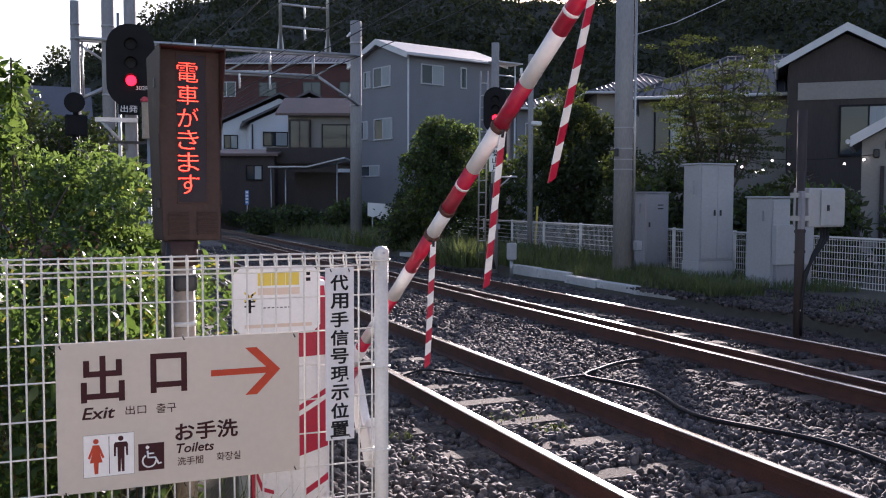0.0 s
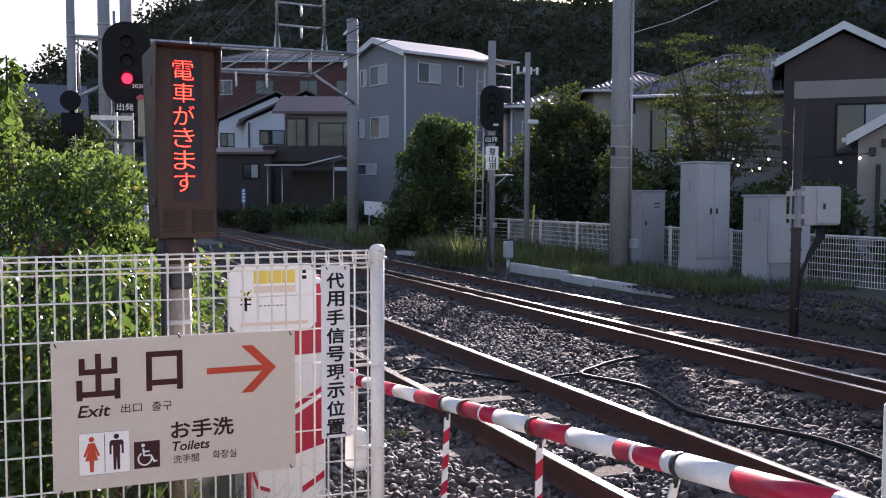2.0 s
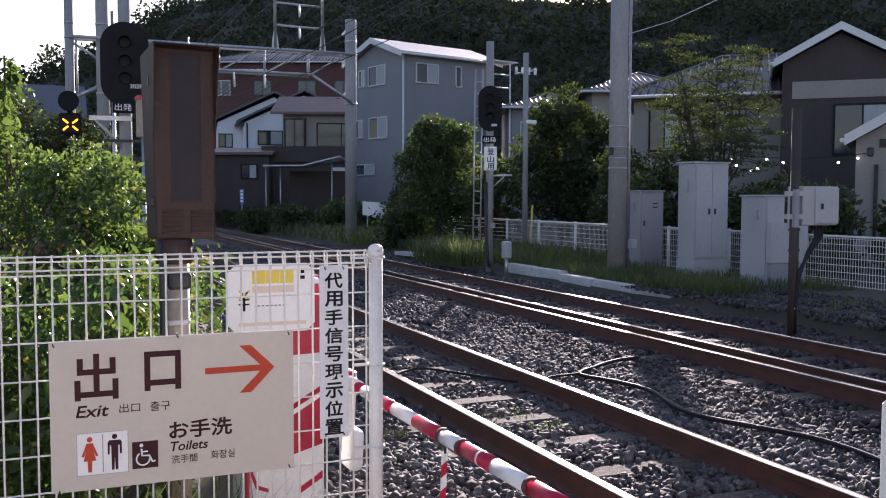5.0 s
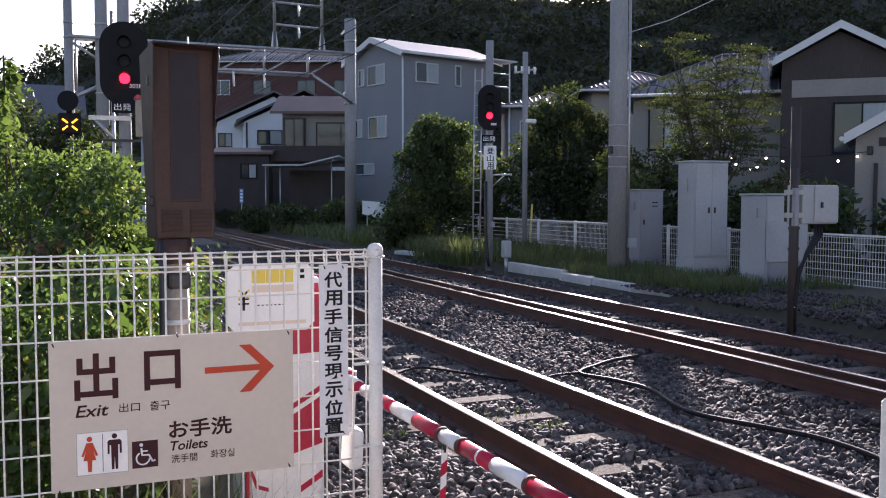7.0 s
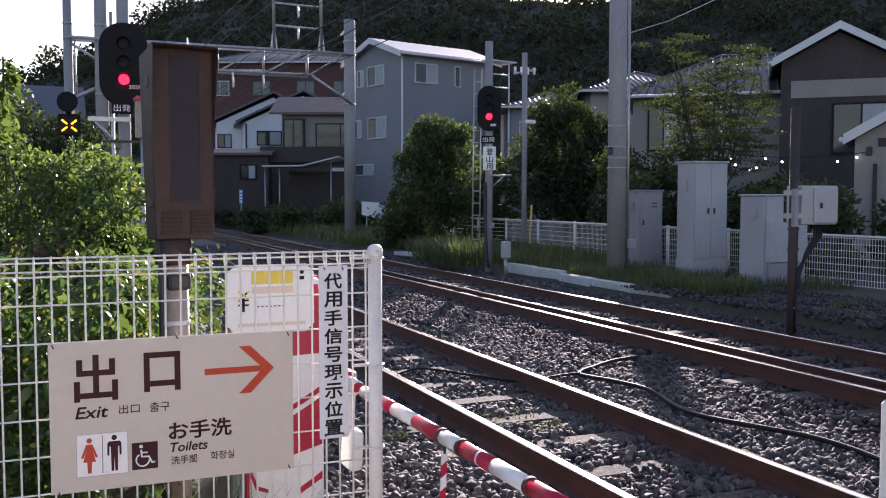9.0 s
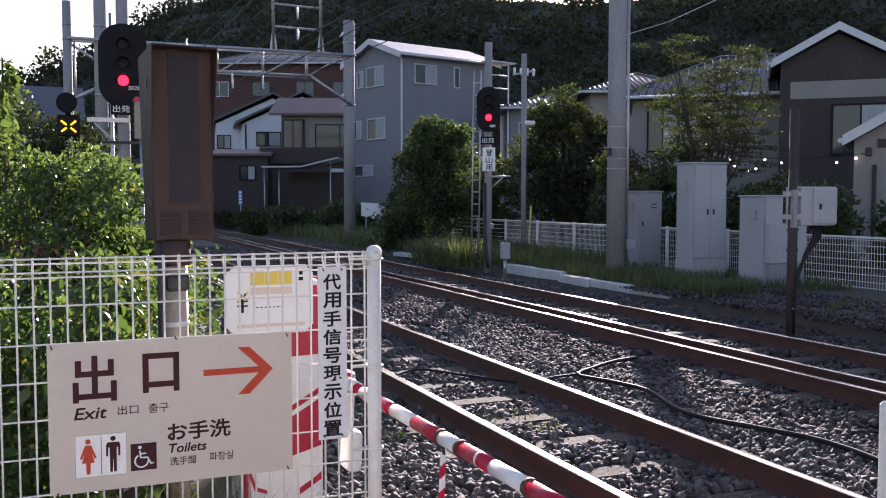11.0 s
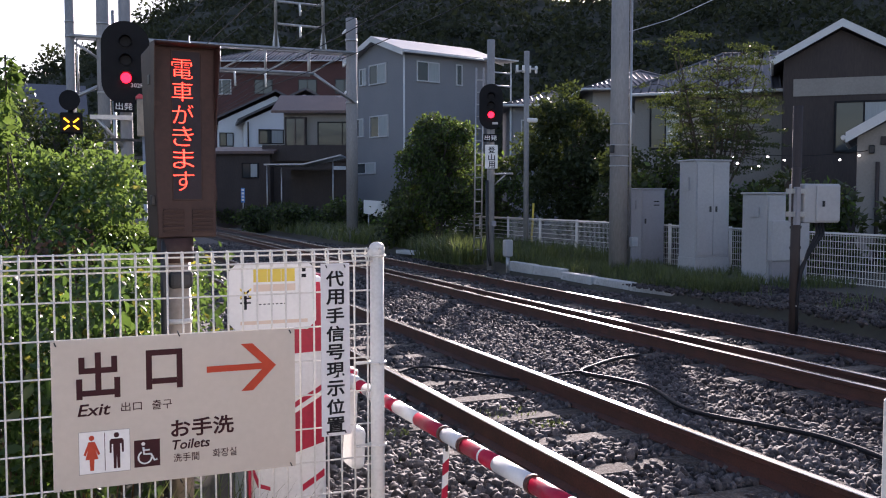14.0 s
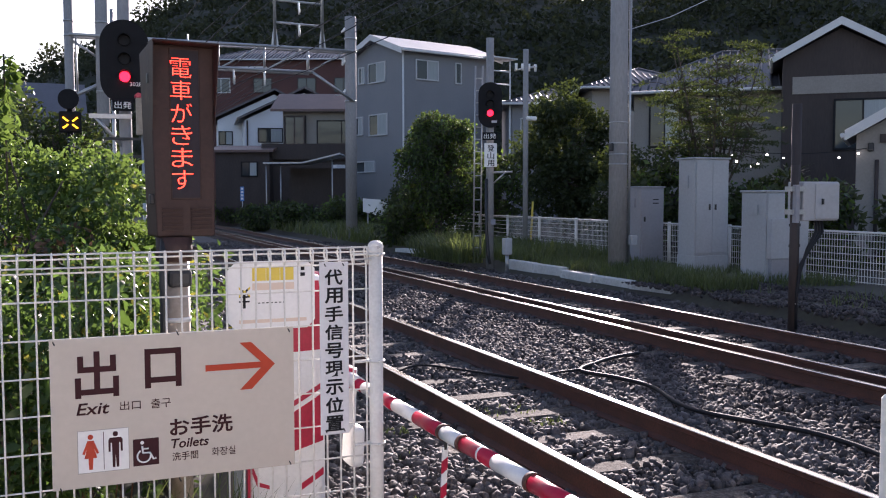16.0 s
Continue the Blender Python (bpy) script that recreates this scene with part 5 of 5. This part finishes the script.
    window(n, "f", 0.6, 1.6, 3.3, 5.0, frame_mat=M_INK_BLACK)
    window(n, "f", 2.6, 3.4, 3.3, 5.0, frame_mat=M_INK_BLACK)
    window(n, "f", 5.4, 6.2, 3.3, 5.0, frame_mat=M_INK_BLACK)
    e = house("large dark house with a white-edged front gable", (21.75, 23.7, 0), -42, 3.4, 8.0, 5.9, 1.05, M_WALL_DARK, M_ROOF, "y", over=0.3)
    part("wall_panel", B(0.3, 3.1, -0.03, 0.0, 4.75, 5.3), M_WALL_CREAM, e)
    window(e, "f", 1.6, 3.2, 3.0, 4.5, frame_mat=M_INK_BLACK)
    part("side_wing", B(3.4, 5.6, 0.4, 6.0, -0.2, 6.0), M_WALL_WHITE, e, "pale side wing")
    p = house("cream porch building with small white-edged gable", (17.55, 16.65, 0), -48, 2.6, 4.0, 2.95, 0.85, M_WALL_CREAM, M_ROOF, "y", over=0.25)
    part("drainpipe", T([(0.45, -0.08, 0), (0.45, -0.08, 2.35)], 0.045, 8), M_WALL_DARK, p)
    part("lintel", B(0.5, 2.4, -0.05, 0.0, 2.75, 2.95), M_WALL_DARK, p)
    part("wall_lamp", B(0.25, 0.38, -0.1, 0.0, 2.55, 2.75, bevel=0.02), M_DARK, p)
    gw = thing("garden_wall", "low dark garden wall beyond the fence", "wall", (13.9, 19.6, 0), rz=-26, kind="")
    part("wall", B(0, 4.6, 0, 0.15, -0.2, 1.5, bevel=0.01), M_WALL_DARK, gw)
    part("coping", B(-0.05, 4.65, -0.05, 0.2, 1.502, 1.56, bevel=0.01), M_WALL_DARK, gw)
    ws = thing("blue_post_sign", "small blue and white upright lineside sign", "sign", (8.28, 45.3, 0), rz=-22)
    part("board", B(-0.09, 0.09, -0.02, 0.02, 1.25, 1.95), M_BLUE, ws)
    for k in range(4):
        part("text_bar", B(-0.06, 0.06, -0.026, -0.021, 1.32 + 0.16 * k, 1.42 + 0.16 * k), M_PLATE, ws)
    part("post", T([(0, 0.04, -0.2), (0, 0.04, 1.9)], 0.025, 8), M_GALV, ws)
    tank = thing("white_hoarding", "low white sheet hoarding half hidden by shrubs", "hoarding", (11.6, 36.5, 0), rz=-22)
    part("sheet", S([(0, 0.85), (0.45, 0.75), (0.75, 0.55), (1.05, 0.6), (1.05, 1.15), (0.7, 1.35), (0, 1.4)], "y", 0, 0.04), M_PLATE, tank)
    part("leg", T([(0.2, 0.05, -0.2), (0.2, 0.05, 1.0)], 0.03, 8), M_GALV, tank)
    lr = thing("house", "low house with dark blue-grey tile roof behind the bushes", "house", (-3.0, 40.0, 0))
    part("wall", B(0.2, 4.0, 0.2, 6.0, -0.2, 4.6), M_WALL_CREAM, lr)
    part("roof", S([(-0.4, 4.4), (6.6, 4.4), (3.1, 6.3)], "x", -3.0, 4.2), M_ROOF, lr, "dark tile roof")

    fest = thing("string_lights", "black string of small white bulbs before the garden", "string lights", (14.77, 17.77, 0), rz=-24)
    ends = (-0.25, 3.2)
    part("wire", T([(ends[0] + (ends[1] - ends[0]) * k / 12, 0, 2.62 - 0.12 * math.sin(math.pi * k / 12)) for k in range(13)], 0.008, 5), M_CABLE, fest)
    for x, z in ((0.03, 2.50), (0.15, 2.35), (0.50, 2.24), (0.65, 2.28), (0.86, 2.50), (1.25, 2.42), (2.55, 2.43), (3.0, 2.53)):
        wire = part("bulb_wire", T([(x, 0, 2.62 - 0.12 * math.sin(math.pi * (x - ends[0]) / (ends[1] - ends[0]))), (x, 0, z)], 0.004, 4), M_CABLE, fest)
        bm = bmesh.new()
        bmesh.ops.create_uvsphere(bm, u_segments=10, v_segments=6, radius=0.028)
        bmesh.ops.translate(bm, vec=(x, 0, z - 0.025), verts=bm.verts)
        part("bulb", bm, M_BULB, wire, "small lit white bulb", smooth=True)


make_houses()


# ---- plants ----
def tree(label, at, clumps, n, size, mat, trunk_h, trunk_r=0.12, seed=1, extra=None, category="tree", droop=0.35, shell=0.6):
    t = thing("tree" if category == "tree" else "shrub", label, category, at)
    bm = T([(0, 0, -0.2), (0.05, 0.02, trunk_h * 0.5), (0, 0, trunk_h)], trunk_r, 10, r1=trunk_r * 0.5)
    part("trunk", bm, M_BARK, t)
    for c in clumps[::2][:14]:
        part("limb", T([(0, 0, trunk_h * 0.55), (c[0] * 0.5, c[1] * 0.5, (trunk_h * 0.6 + c[2]) / 2 + 0.1), c[:3]], trunk_r * 0.4, 6, r1=trunk_r * 0.1), M_BARK, t)
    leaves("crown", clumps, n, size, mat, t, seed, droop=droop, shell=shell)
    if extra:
        # paler leaf colour on the outer shell stands in for sunlight on the crown
        leaves("painted_sunlit_sprays", clumps, extra[0], size, extra[1], t, seed + 50, droop=droop, shell=0.9)
    return t


def cloud(seed, n, cx, cy, cz, rx, ry, rz, r0, r1):
    g = random.Random(seed)
    out = []
    while len(out) < n:
        a, b, c = (g.uniform(-1, 1) for _ in range(3))
        if a * a + b * b + c * c < 1:
            r = g.uniform(r0, r1)
            out.append((cx + a * rx, cy + b * ry, cz + c * rz, r, r, r * g.uniform(0.6, 0.95)))
    return out


def make_plants():
    # bushes beyond the platform-end fence
    big = [(-1.2, 8.6, 0.9, 1.2), (-0.3, 8.0, 0.95, 0.95), (0.45, 7.4, 1.4, 0.42), (0.2, 7.8, 1.62, 0.4), (0.1, 7.6, 1.1, 0.82), (-0.4, 6.6, 0.85, 0.5), (0.1, 6.4, 0.85, 0.42), (0.42, 6.2, 0.85, 0.3), (-0.8, 6.8, 0.7, 0.6), (0.35, 7.3, 0.85, 0.7), (-1.4, 9.2, 1.9, 0.7), (-0.75, 8.6, 1.9, 0.62), (-0.2, 8.3, 1.6, 0.45), (-0.3, 7.2, 0.2, 0.8), (0.5, 6.6, 0.3, 0.6), (0.15, 8.2, 1.4, 0.5), (0.42, 7.2, 1.35, 0.4)]
    cl = []
    for i, (x, y, z, r) in enumerate(big):
        cl += cloud(40 + i, 22, x, y, z, r, r, r * 0.9, r * 0.16, r * 0.34)
    t = thing("shrub", "large leafy green shrub growing beyond the fence", "shrub")
    for k in range(16):
        g = random.Random(k)
        x, y = g.uniform(-0.9, 0.5), g.uniform(6.9, 8.6)
        part("stem", T([(x, y, -0.15), (x + g.uniform(-0.2, 0.2), y, 0.8), (x + g.uniform(-0.4, 0.4), y + g.uniform(-0.3, 0.3), g.uniform(1.3, 2.0))], 0.02, 6, r1=0.006), M_BARK, t)
    leaves("foliage", cl, 58000, 0.052, M_LEAF, t, 5, long=2.1, fine=True)
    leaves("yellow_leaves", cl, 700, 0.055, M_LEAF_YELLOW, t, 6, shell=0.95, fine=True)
    leaves("dry_leaves", cloud(8, 14, 0.1, 6.7, 0.95, 0.6, 0.4, 0.35, 0.1, 0.2), 600, 0.05, M_LEAF_RED, t, 7)
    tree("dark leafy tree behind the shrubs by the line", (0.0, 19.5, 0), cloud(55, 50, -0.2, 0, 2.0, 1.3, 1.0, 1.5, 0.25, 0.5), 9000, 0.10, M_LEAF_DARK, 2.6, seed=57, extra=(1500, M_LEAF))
    # tall shoots against the sky
    s = thing("shrub", "slender leafy shoots standing above the shrubs", "shrub")
    sh = [(-0.62 + 0.09 * k, 7.7 + 0.06 * k, 2.0 + 0.5 * math.sin(k * 1.7) ** 2, 0.09, 0.09, 0.22) for k in range(4)]
    leaves("foliage", sh, 420, 0.10, M_LEAF, s, 9, shell=0.2)
    for c in sh:
        part("stem", T([(c[0], c[1], 0.5), (c[0], c[1], c[2] + 0.2)], 0.008, 5), M_BARK, s)
    # weeds right behind the fence
    wd = []
    g = random.Random(77)
    for k in range(120):
        wd.append((g.uniform(-0.7, 0.2), g.uniform(3.75, 4.6), g.uniform(-0.1, 1.2), 0.13, 0.13, 0.15))
    for k in range(60):
        wd.append((g.uniform(-0.9, 0.85), g.uniform(5.2, 6.2), g.uniform(0.0, 1.1), 0.2, 0.2, 0.2))
    w = thing("weed_thicket", "thick sunlit weeds and vines behind the mesh fence", "weeds", kind="stuff")
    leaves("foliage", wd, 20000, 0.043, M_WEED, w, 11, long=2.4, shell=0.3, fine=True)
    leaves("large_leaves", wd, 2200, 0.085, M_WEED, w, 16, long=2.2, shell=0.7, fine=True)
    leaves("yellow_leaves", wd, 2200, 0.042, M_LEAF_YELLOW, w, 12, shell=0.5, long=2.2, fine=True)
    blades("grass", spread(1600, -0.6, 0.72, 3.4, 3.85, -0.13, 13), 0.45, M_GRASS, w, 14, width=0.006)
    for k in range(40):
        x, y = g.uniform(-0.7, 0.25), g.uniform(3.8, 4.6)
        part("stem", T([(x, y, -0.13), (x + g.uniform(-0.1, 0.1), y, 0.5), (x + g.uniform(-0.2, 0.2), y + 0.1, g.uniform(0.8, 1.25))], 0.005, 5, r1=0.002), M_LEAF_RED, w)
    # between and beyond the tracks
    tree("round dark tree with paler leaves painted as a sunlit top before the grey house", (10.35, 25.3, 0), cloud(21, 80, 0, 0, 2.25, 1.3, 1.0, 1.6, 0.2, 0.45) + cloud(23, 26, 0.25, 0, 3.5, 0.8, 0.8, 0.42, 0.16, 0.3), 15000, 0.1, M_LEAF_DARK, 3.0, seed=22, extra=(9000, M_LEAF))
    tree("dark broad tree beyond the lineside fence", (17.3, 29.9, 0), cloud(31, 110, 0, 0, 2.85, 1.9, 1.1, 2.6, 0.3, 0.6), 19000, 0.15, M_LEAF_DARK, 3.6, seed=32)
    tree("dark conifer beside the pole beyond the fence", (14.6, 21.8, 0), cloud(35, 40, 0, 0, 1.6, 0.9, 0.8, 1.5, 0.22, 0.45), 6000, 0.12, M_LEAF_DARK, 2.6, seed=36)
    # spreading garden tree: stems fanning out, foliage in thin level sprays
    g = random.Random(5)
    pads, stems = [], []
    for k in range(11):
        a = 6.28 * k / 11 + g.uniform(-0.2, 0.2)
        lean, top = g.uniform(0.4, 2.0), g.uniform(3.4, 5.6)
        pts = [Vector((0.12 * math.cos(a), 0.12 * math.sin(a), -0.1)), Vector((0.2 * lean * math.cos(a), 0.2 * lean * math.sin(a), 1.5)), Vector((0.55 * lean * math.cos(a), 0.55 * lean * math.sin(a), 0.62 * top)), Vector((lean * math.cos(a), lean * math.sin(a), top))]
        stems.append(pts)
        for q in range(24):
            u = g.uniform(0.3, 1.0)
            b = pts[2].lerp(pts[3], (u - 0.5) * 2) if u > 0.5 else pts[1].lerp(pts[2], u * 2)
            e = b + Vector((g.uniform(-0.75, 0.75), g.uniform(-0.75, 0.75), g.uniform(-0.05, 0.3)))
            w = g.uniform(0.18, 0.42)
            pads.append((e.x, e.y, e.z, w, w, 0.035))
            stems.append([b, b.lerp(e, 0.5) + Vector((0, 0, 0.08)), e])
    big_tree = thing("tree", "spreading dark garden tree with thin layered sprays of leaves", "tree", (14.75, 18.4, 0))
    for pts in stems:
        part("limb", T(pts, 0.05 if len(pts) == 4 else 0.014, 6, r1=0.012 if len(pts) == 4 else 0.004), M_BARK, big_tree)
    leaves("crown", pads, 22000, 0.055, M_LEAF_DARK, big_tree, 52, droop=-0.1, shell=0.05)
    for i, (x, y, r, h) in enumerate(((9.7, 40.0, 1.1, 1.2), (11.4, 38.0, 1.3, 1.5), (13.2, 36.0, 1.2, 1.3), (12.6, 33.0, 1.2, 1.6), (8.9, 44.0, 1.0, 1.0), (10.5, 44.5, 1.1, 1.2), (14.2, 30.5, 1.2, 1.8), (8.7, 52.0, 1.3, 1.6), (15.0, 40.0, 1.6, 2.2), (14.0, 19.4, 0.9, 2.7), (13.9, 16.3, 0.7, 1.9), (14.3, 14.3, 0.8, 1.7), (15.4, 13.2, 0.8, 1.5), (16.0, 17.9, 0.9, 2.1), (13.0, 27.2, 0.9, 2.7), (9.9, 26.6, 0.9, 1.7))):
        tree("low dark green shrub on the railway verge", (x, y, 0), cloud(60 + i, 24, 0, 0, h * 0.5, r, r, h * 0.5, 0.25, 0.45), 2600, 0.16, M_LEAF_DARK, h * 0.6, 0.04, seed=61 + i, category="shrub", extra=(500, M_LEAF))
    # cycads
    for x, y, z, r in ((15.75, 16.9, 1.9, 0.8), (18.2, 15.2, 1.5, 0.8), (16.6, 14.6, 0.6, 0.7)):
        c = thing("cycad", "spiky palm-like cycad with arching fronds", "cycad", (x, y, 0), group="cycads")
        part("trunk", T([(0, 0, -0.1), (0, 0, z)], 0.12, 10), M_BARK, c)
        g = random.Random(int(x * 10))
        for k in range(26):
            a, e = g.uniform(0, 6.28), g.uniform(0.0, 1.1)
            dx, dy = math.cos(a), math.sin(a)
            pts = [Vector((dx * r * u * math.cos(e * (1 - 0.3 * u)), dy * r * u * math.cos(e * (1 - 0.3 * u)), z + r * u * math.sin(e) - 0.35 * r * u * u)) for u in (0, 0.35, 0.7, 1.0)]
            bm = bmesh.new()
            vs = [(bm.verts.new(p + Vector((-dy, dx, 0)) * wd_), bm.verts.new(p - Vector((-dy, dx, 0)) * wd_)) for p, wd_ in zip(pts, (0.01, 0.03, 0.025, 0.002))]
            for (p0, p1), (q0, q1) in zip(vs, vs[1:]):
                bm.faces.new((p0, p1, q1, q0))
            part("frond", bm, M_LEAF_DARK, c)
    # grass of the verge
    gr = thing("verge_grass", "long green grass on the railway verge", "grass", kind="stuff")
    def patchy(n, x0, x1, y0, y1, seed, cut):
        p = spread(n, x0, x1, y0, y1, 0.0, seed)
        keep = [noise.noise((q[0] * 0.9, q[1] * 0.7, seed)) + 0.25 * noise.noise((q[0] * 4, q[1] * 4, 0)) > cut for q in p]
        return p[np.array(keep)]
    blades("grass", patchy(9000, 9.3, 12.4, 11.6, 19.0, 71, -0.12), 0.2, M_GRASS, gr, 72, width=0.008)
    blades("grass", patchy(2600, 9.35, 10.4, 11.6, 15.0, 81, 0.0), 0.3, M_GRASS, gr, 82, width=0.008)
    blades("grass", patchy(7000, 9.3, 12.3, 18.0, 30.0, 73, -0.25), 0.38, M_GRASS, gr, 74, width=0.014)
    blades("grass", patchy(800, 9.6, 12.0, 9.0, 12.0, 75, 0.1), 0.2, M_GRASS, gr, 76, width=0.009)
    blades("grass", patchy(6000, 8.9, 13.5, 28.0, 50.0, 77, -0.3), 0.5, M_GRASS, gr, 78, width=0.025)
    blades("grass", spread(900, 8.2, 8.9, 18.9, 21.8, 0.0, 79), 0.6, M_GRASS, gr, 80, width=0.012)
    for k, (x, y, r) in enumerate(((1.95, 5.6, 0.16), (3.2, 6.45, 0.2), (3.35, 6.0, 0.12), (1.75, 4.7, 0.1), (2.2, 6.2, 0.1))):
        tf = thing("weed_tuft", "small green weed tuft growing in the ballast", "weeds", group="weeds in the ballast")
        p = spread(70, x - r, x + r, y - r * 0.8, y + r * 0.8, -0.16, 90 + k)
        tagged(blades("blade", p, 0.035, M_GRASS, tf, 91 + k, lean=1.2, width=0.006), kind="stuff")
    # wooded hill
    RIDGE = [(-30, 4.6), (-25.6, 6.0), (-24.3, 6.7), (-22.2, 7.9), (-18.35, 9.9), (-15.5, 11.6), (-10, 13.0), (0, 12.9), (4, 12.4), (6, 12.0), (9, 12.0), (13, 12.2), (18, 13.0), (30, 14.0), (70, 12.0)]
    def ridge(a):
        return float(np.interp(a, [q for q, _ in RIDGE], [q for _, q in RIDGE]))
    bm = bmesh.new()
    grid = []
    surf = []
    for i in range(111):
        a = -30 + i * 1.0
        row = []
        az = radians(a + 22.64)
        for j in range(22):
            u = j / 21
            dist = 95 + 150 * u
            top = 245 * math.tan(radians(ridge(a))) + 1.5
            z = -1.0 + top * (u ** 0.8) + 2.2 * noise.noise((i * 0.35, j * 0.6, 0.3))
            p = (math.sin(az) * dist, math.cos(az) * dist, z - 1.2)
            row.append(bm.verts.new(p))
            surf.append(p)
        grid.append(row)
    for a, b in zip(grid, grid[1:]):
        for j in range(21):
            bm.faces.new((a[j], b[j], b[j + 1], a[j + 1]))
    hill = thing("wooded_hill", "dark steep wooded hill rising behind the houses", "hill", kind="structure")
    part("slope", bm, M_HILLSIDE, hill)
    g = random.Random(12)
    cl = []
    for k in range(2300):
        p = surf[g.randrange(len(surf))]
        r = g.uniform(1.6, 3.4)
        cl.append((p[0] + g.uniform(-3, 3), p[1] + g.uniform(-3, 3), p[2] + 0.5 + g.uniform(-1.0, 1.4), r, r, r * 0.9))
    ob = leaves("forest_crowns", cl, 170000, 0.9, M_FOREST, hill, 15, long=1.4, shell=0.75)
    tagged(ob, kind="stuff")


make_plants()


# ---- movement ----
def motions():
    # seconds, angle of the arm above level
    swing = [(0.0, 35.9), (0.4, 29.5), (0.8, 23.1), (1.2, 17.0), (1.5, 12.5), (1.8, 8.1), (2.0, 5.4), (2.2, 2.9), (2.4, 0.9), (2.5, 0.2), (2.6, -0.1), (2.9, -0.1), (16.0, -0.1)]
    walk(barrier_arm, [(t, pose(*PIVOT, -a, 2.74, 1.77)) for t, a in swing])
    leans = [{0.0: 0.5, 0.8: -0.5, 16.0: 0.0}, {0.0: 7.0, 0.4: -2.5, 0.8: -4.0, 2.0: -2.5, 3.0: 0.0, 16.0: 0.0}, {0.0: 18.5, 0.5: 22.0, 0.9: 20.0, 1.5: 15.5, 2.4: 13.0, 3.2: 6.0, 16.0: 6.0}]
    for (rod, l), lean in zip(hanging_rods, leans):
        ts, ls = list(lean), list(lean.values())
        walk(rod, [(t, pose(0, -l, 0, float(np.interp(t, ts, ls)) + a, 0, 0)) for t, a in swing])

    # lit parts stand out of their cases; sliding them back inside imitates switching off
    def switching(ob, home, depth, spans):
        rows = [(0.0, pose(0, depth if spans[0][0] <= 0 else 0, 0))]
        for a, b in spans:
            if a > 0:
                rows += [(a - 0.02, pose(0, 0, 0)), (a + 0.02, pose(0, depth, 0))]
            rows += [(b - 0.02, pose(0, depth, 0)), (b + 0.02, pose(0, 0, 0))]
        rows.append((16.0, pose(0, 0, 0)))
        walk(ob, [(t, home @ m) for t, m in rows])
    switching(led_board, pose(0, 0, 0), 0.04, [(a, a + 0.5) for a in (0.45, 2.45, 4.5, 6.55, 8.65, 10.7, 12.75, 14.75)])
    switching(near_lamp, pose(0, 0, 0), 0.08, [(2.65, 6.0)])
    switching(far_lamp, pose(0, 0, 0), 0.08, [(1.75, 6.0)])
    for bar in light_bars:
        switching(bar, pose(0, 0, 2.645), 0.06, [(0.0, 3.85)])


motions()
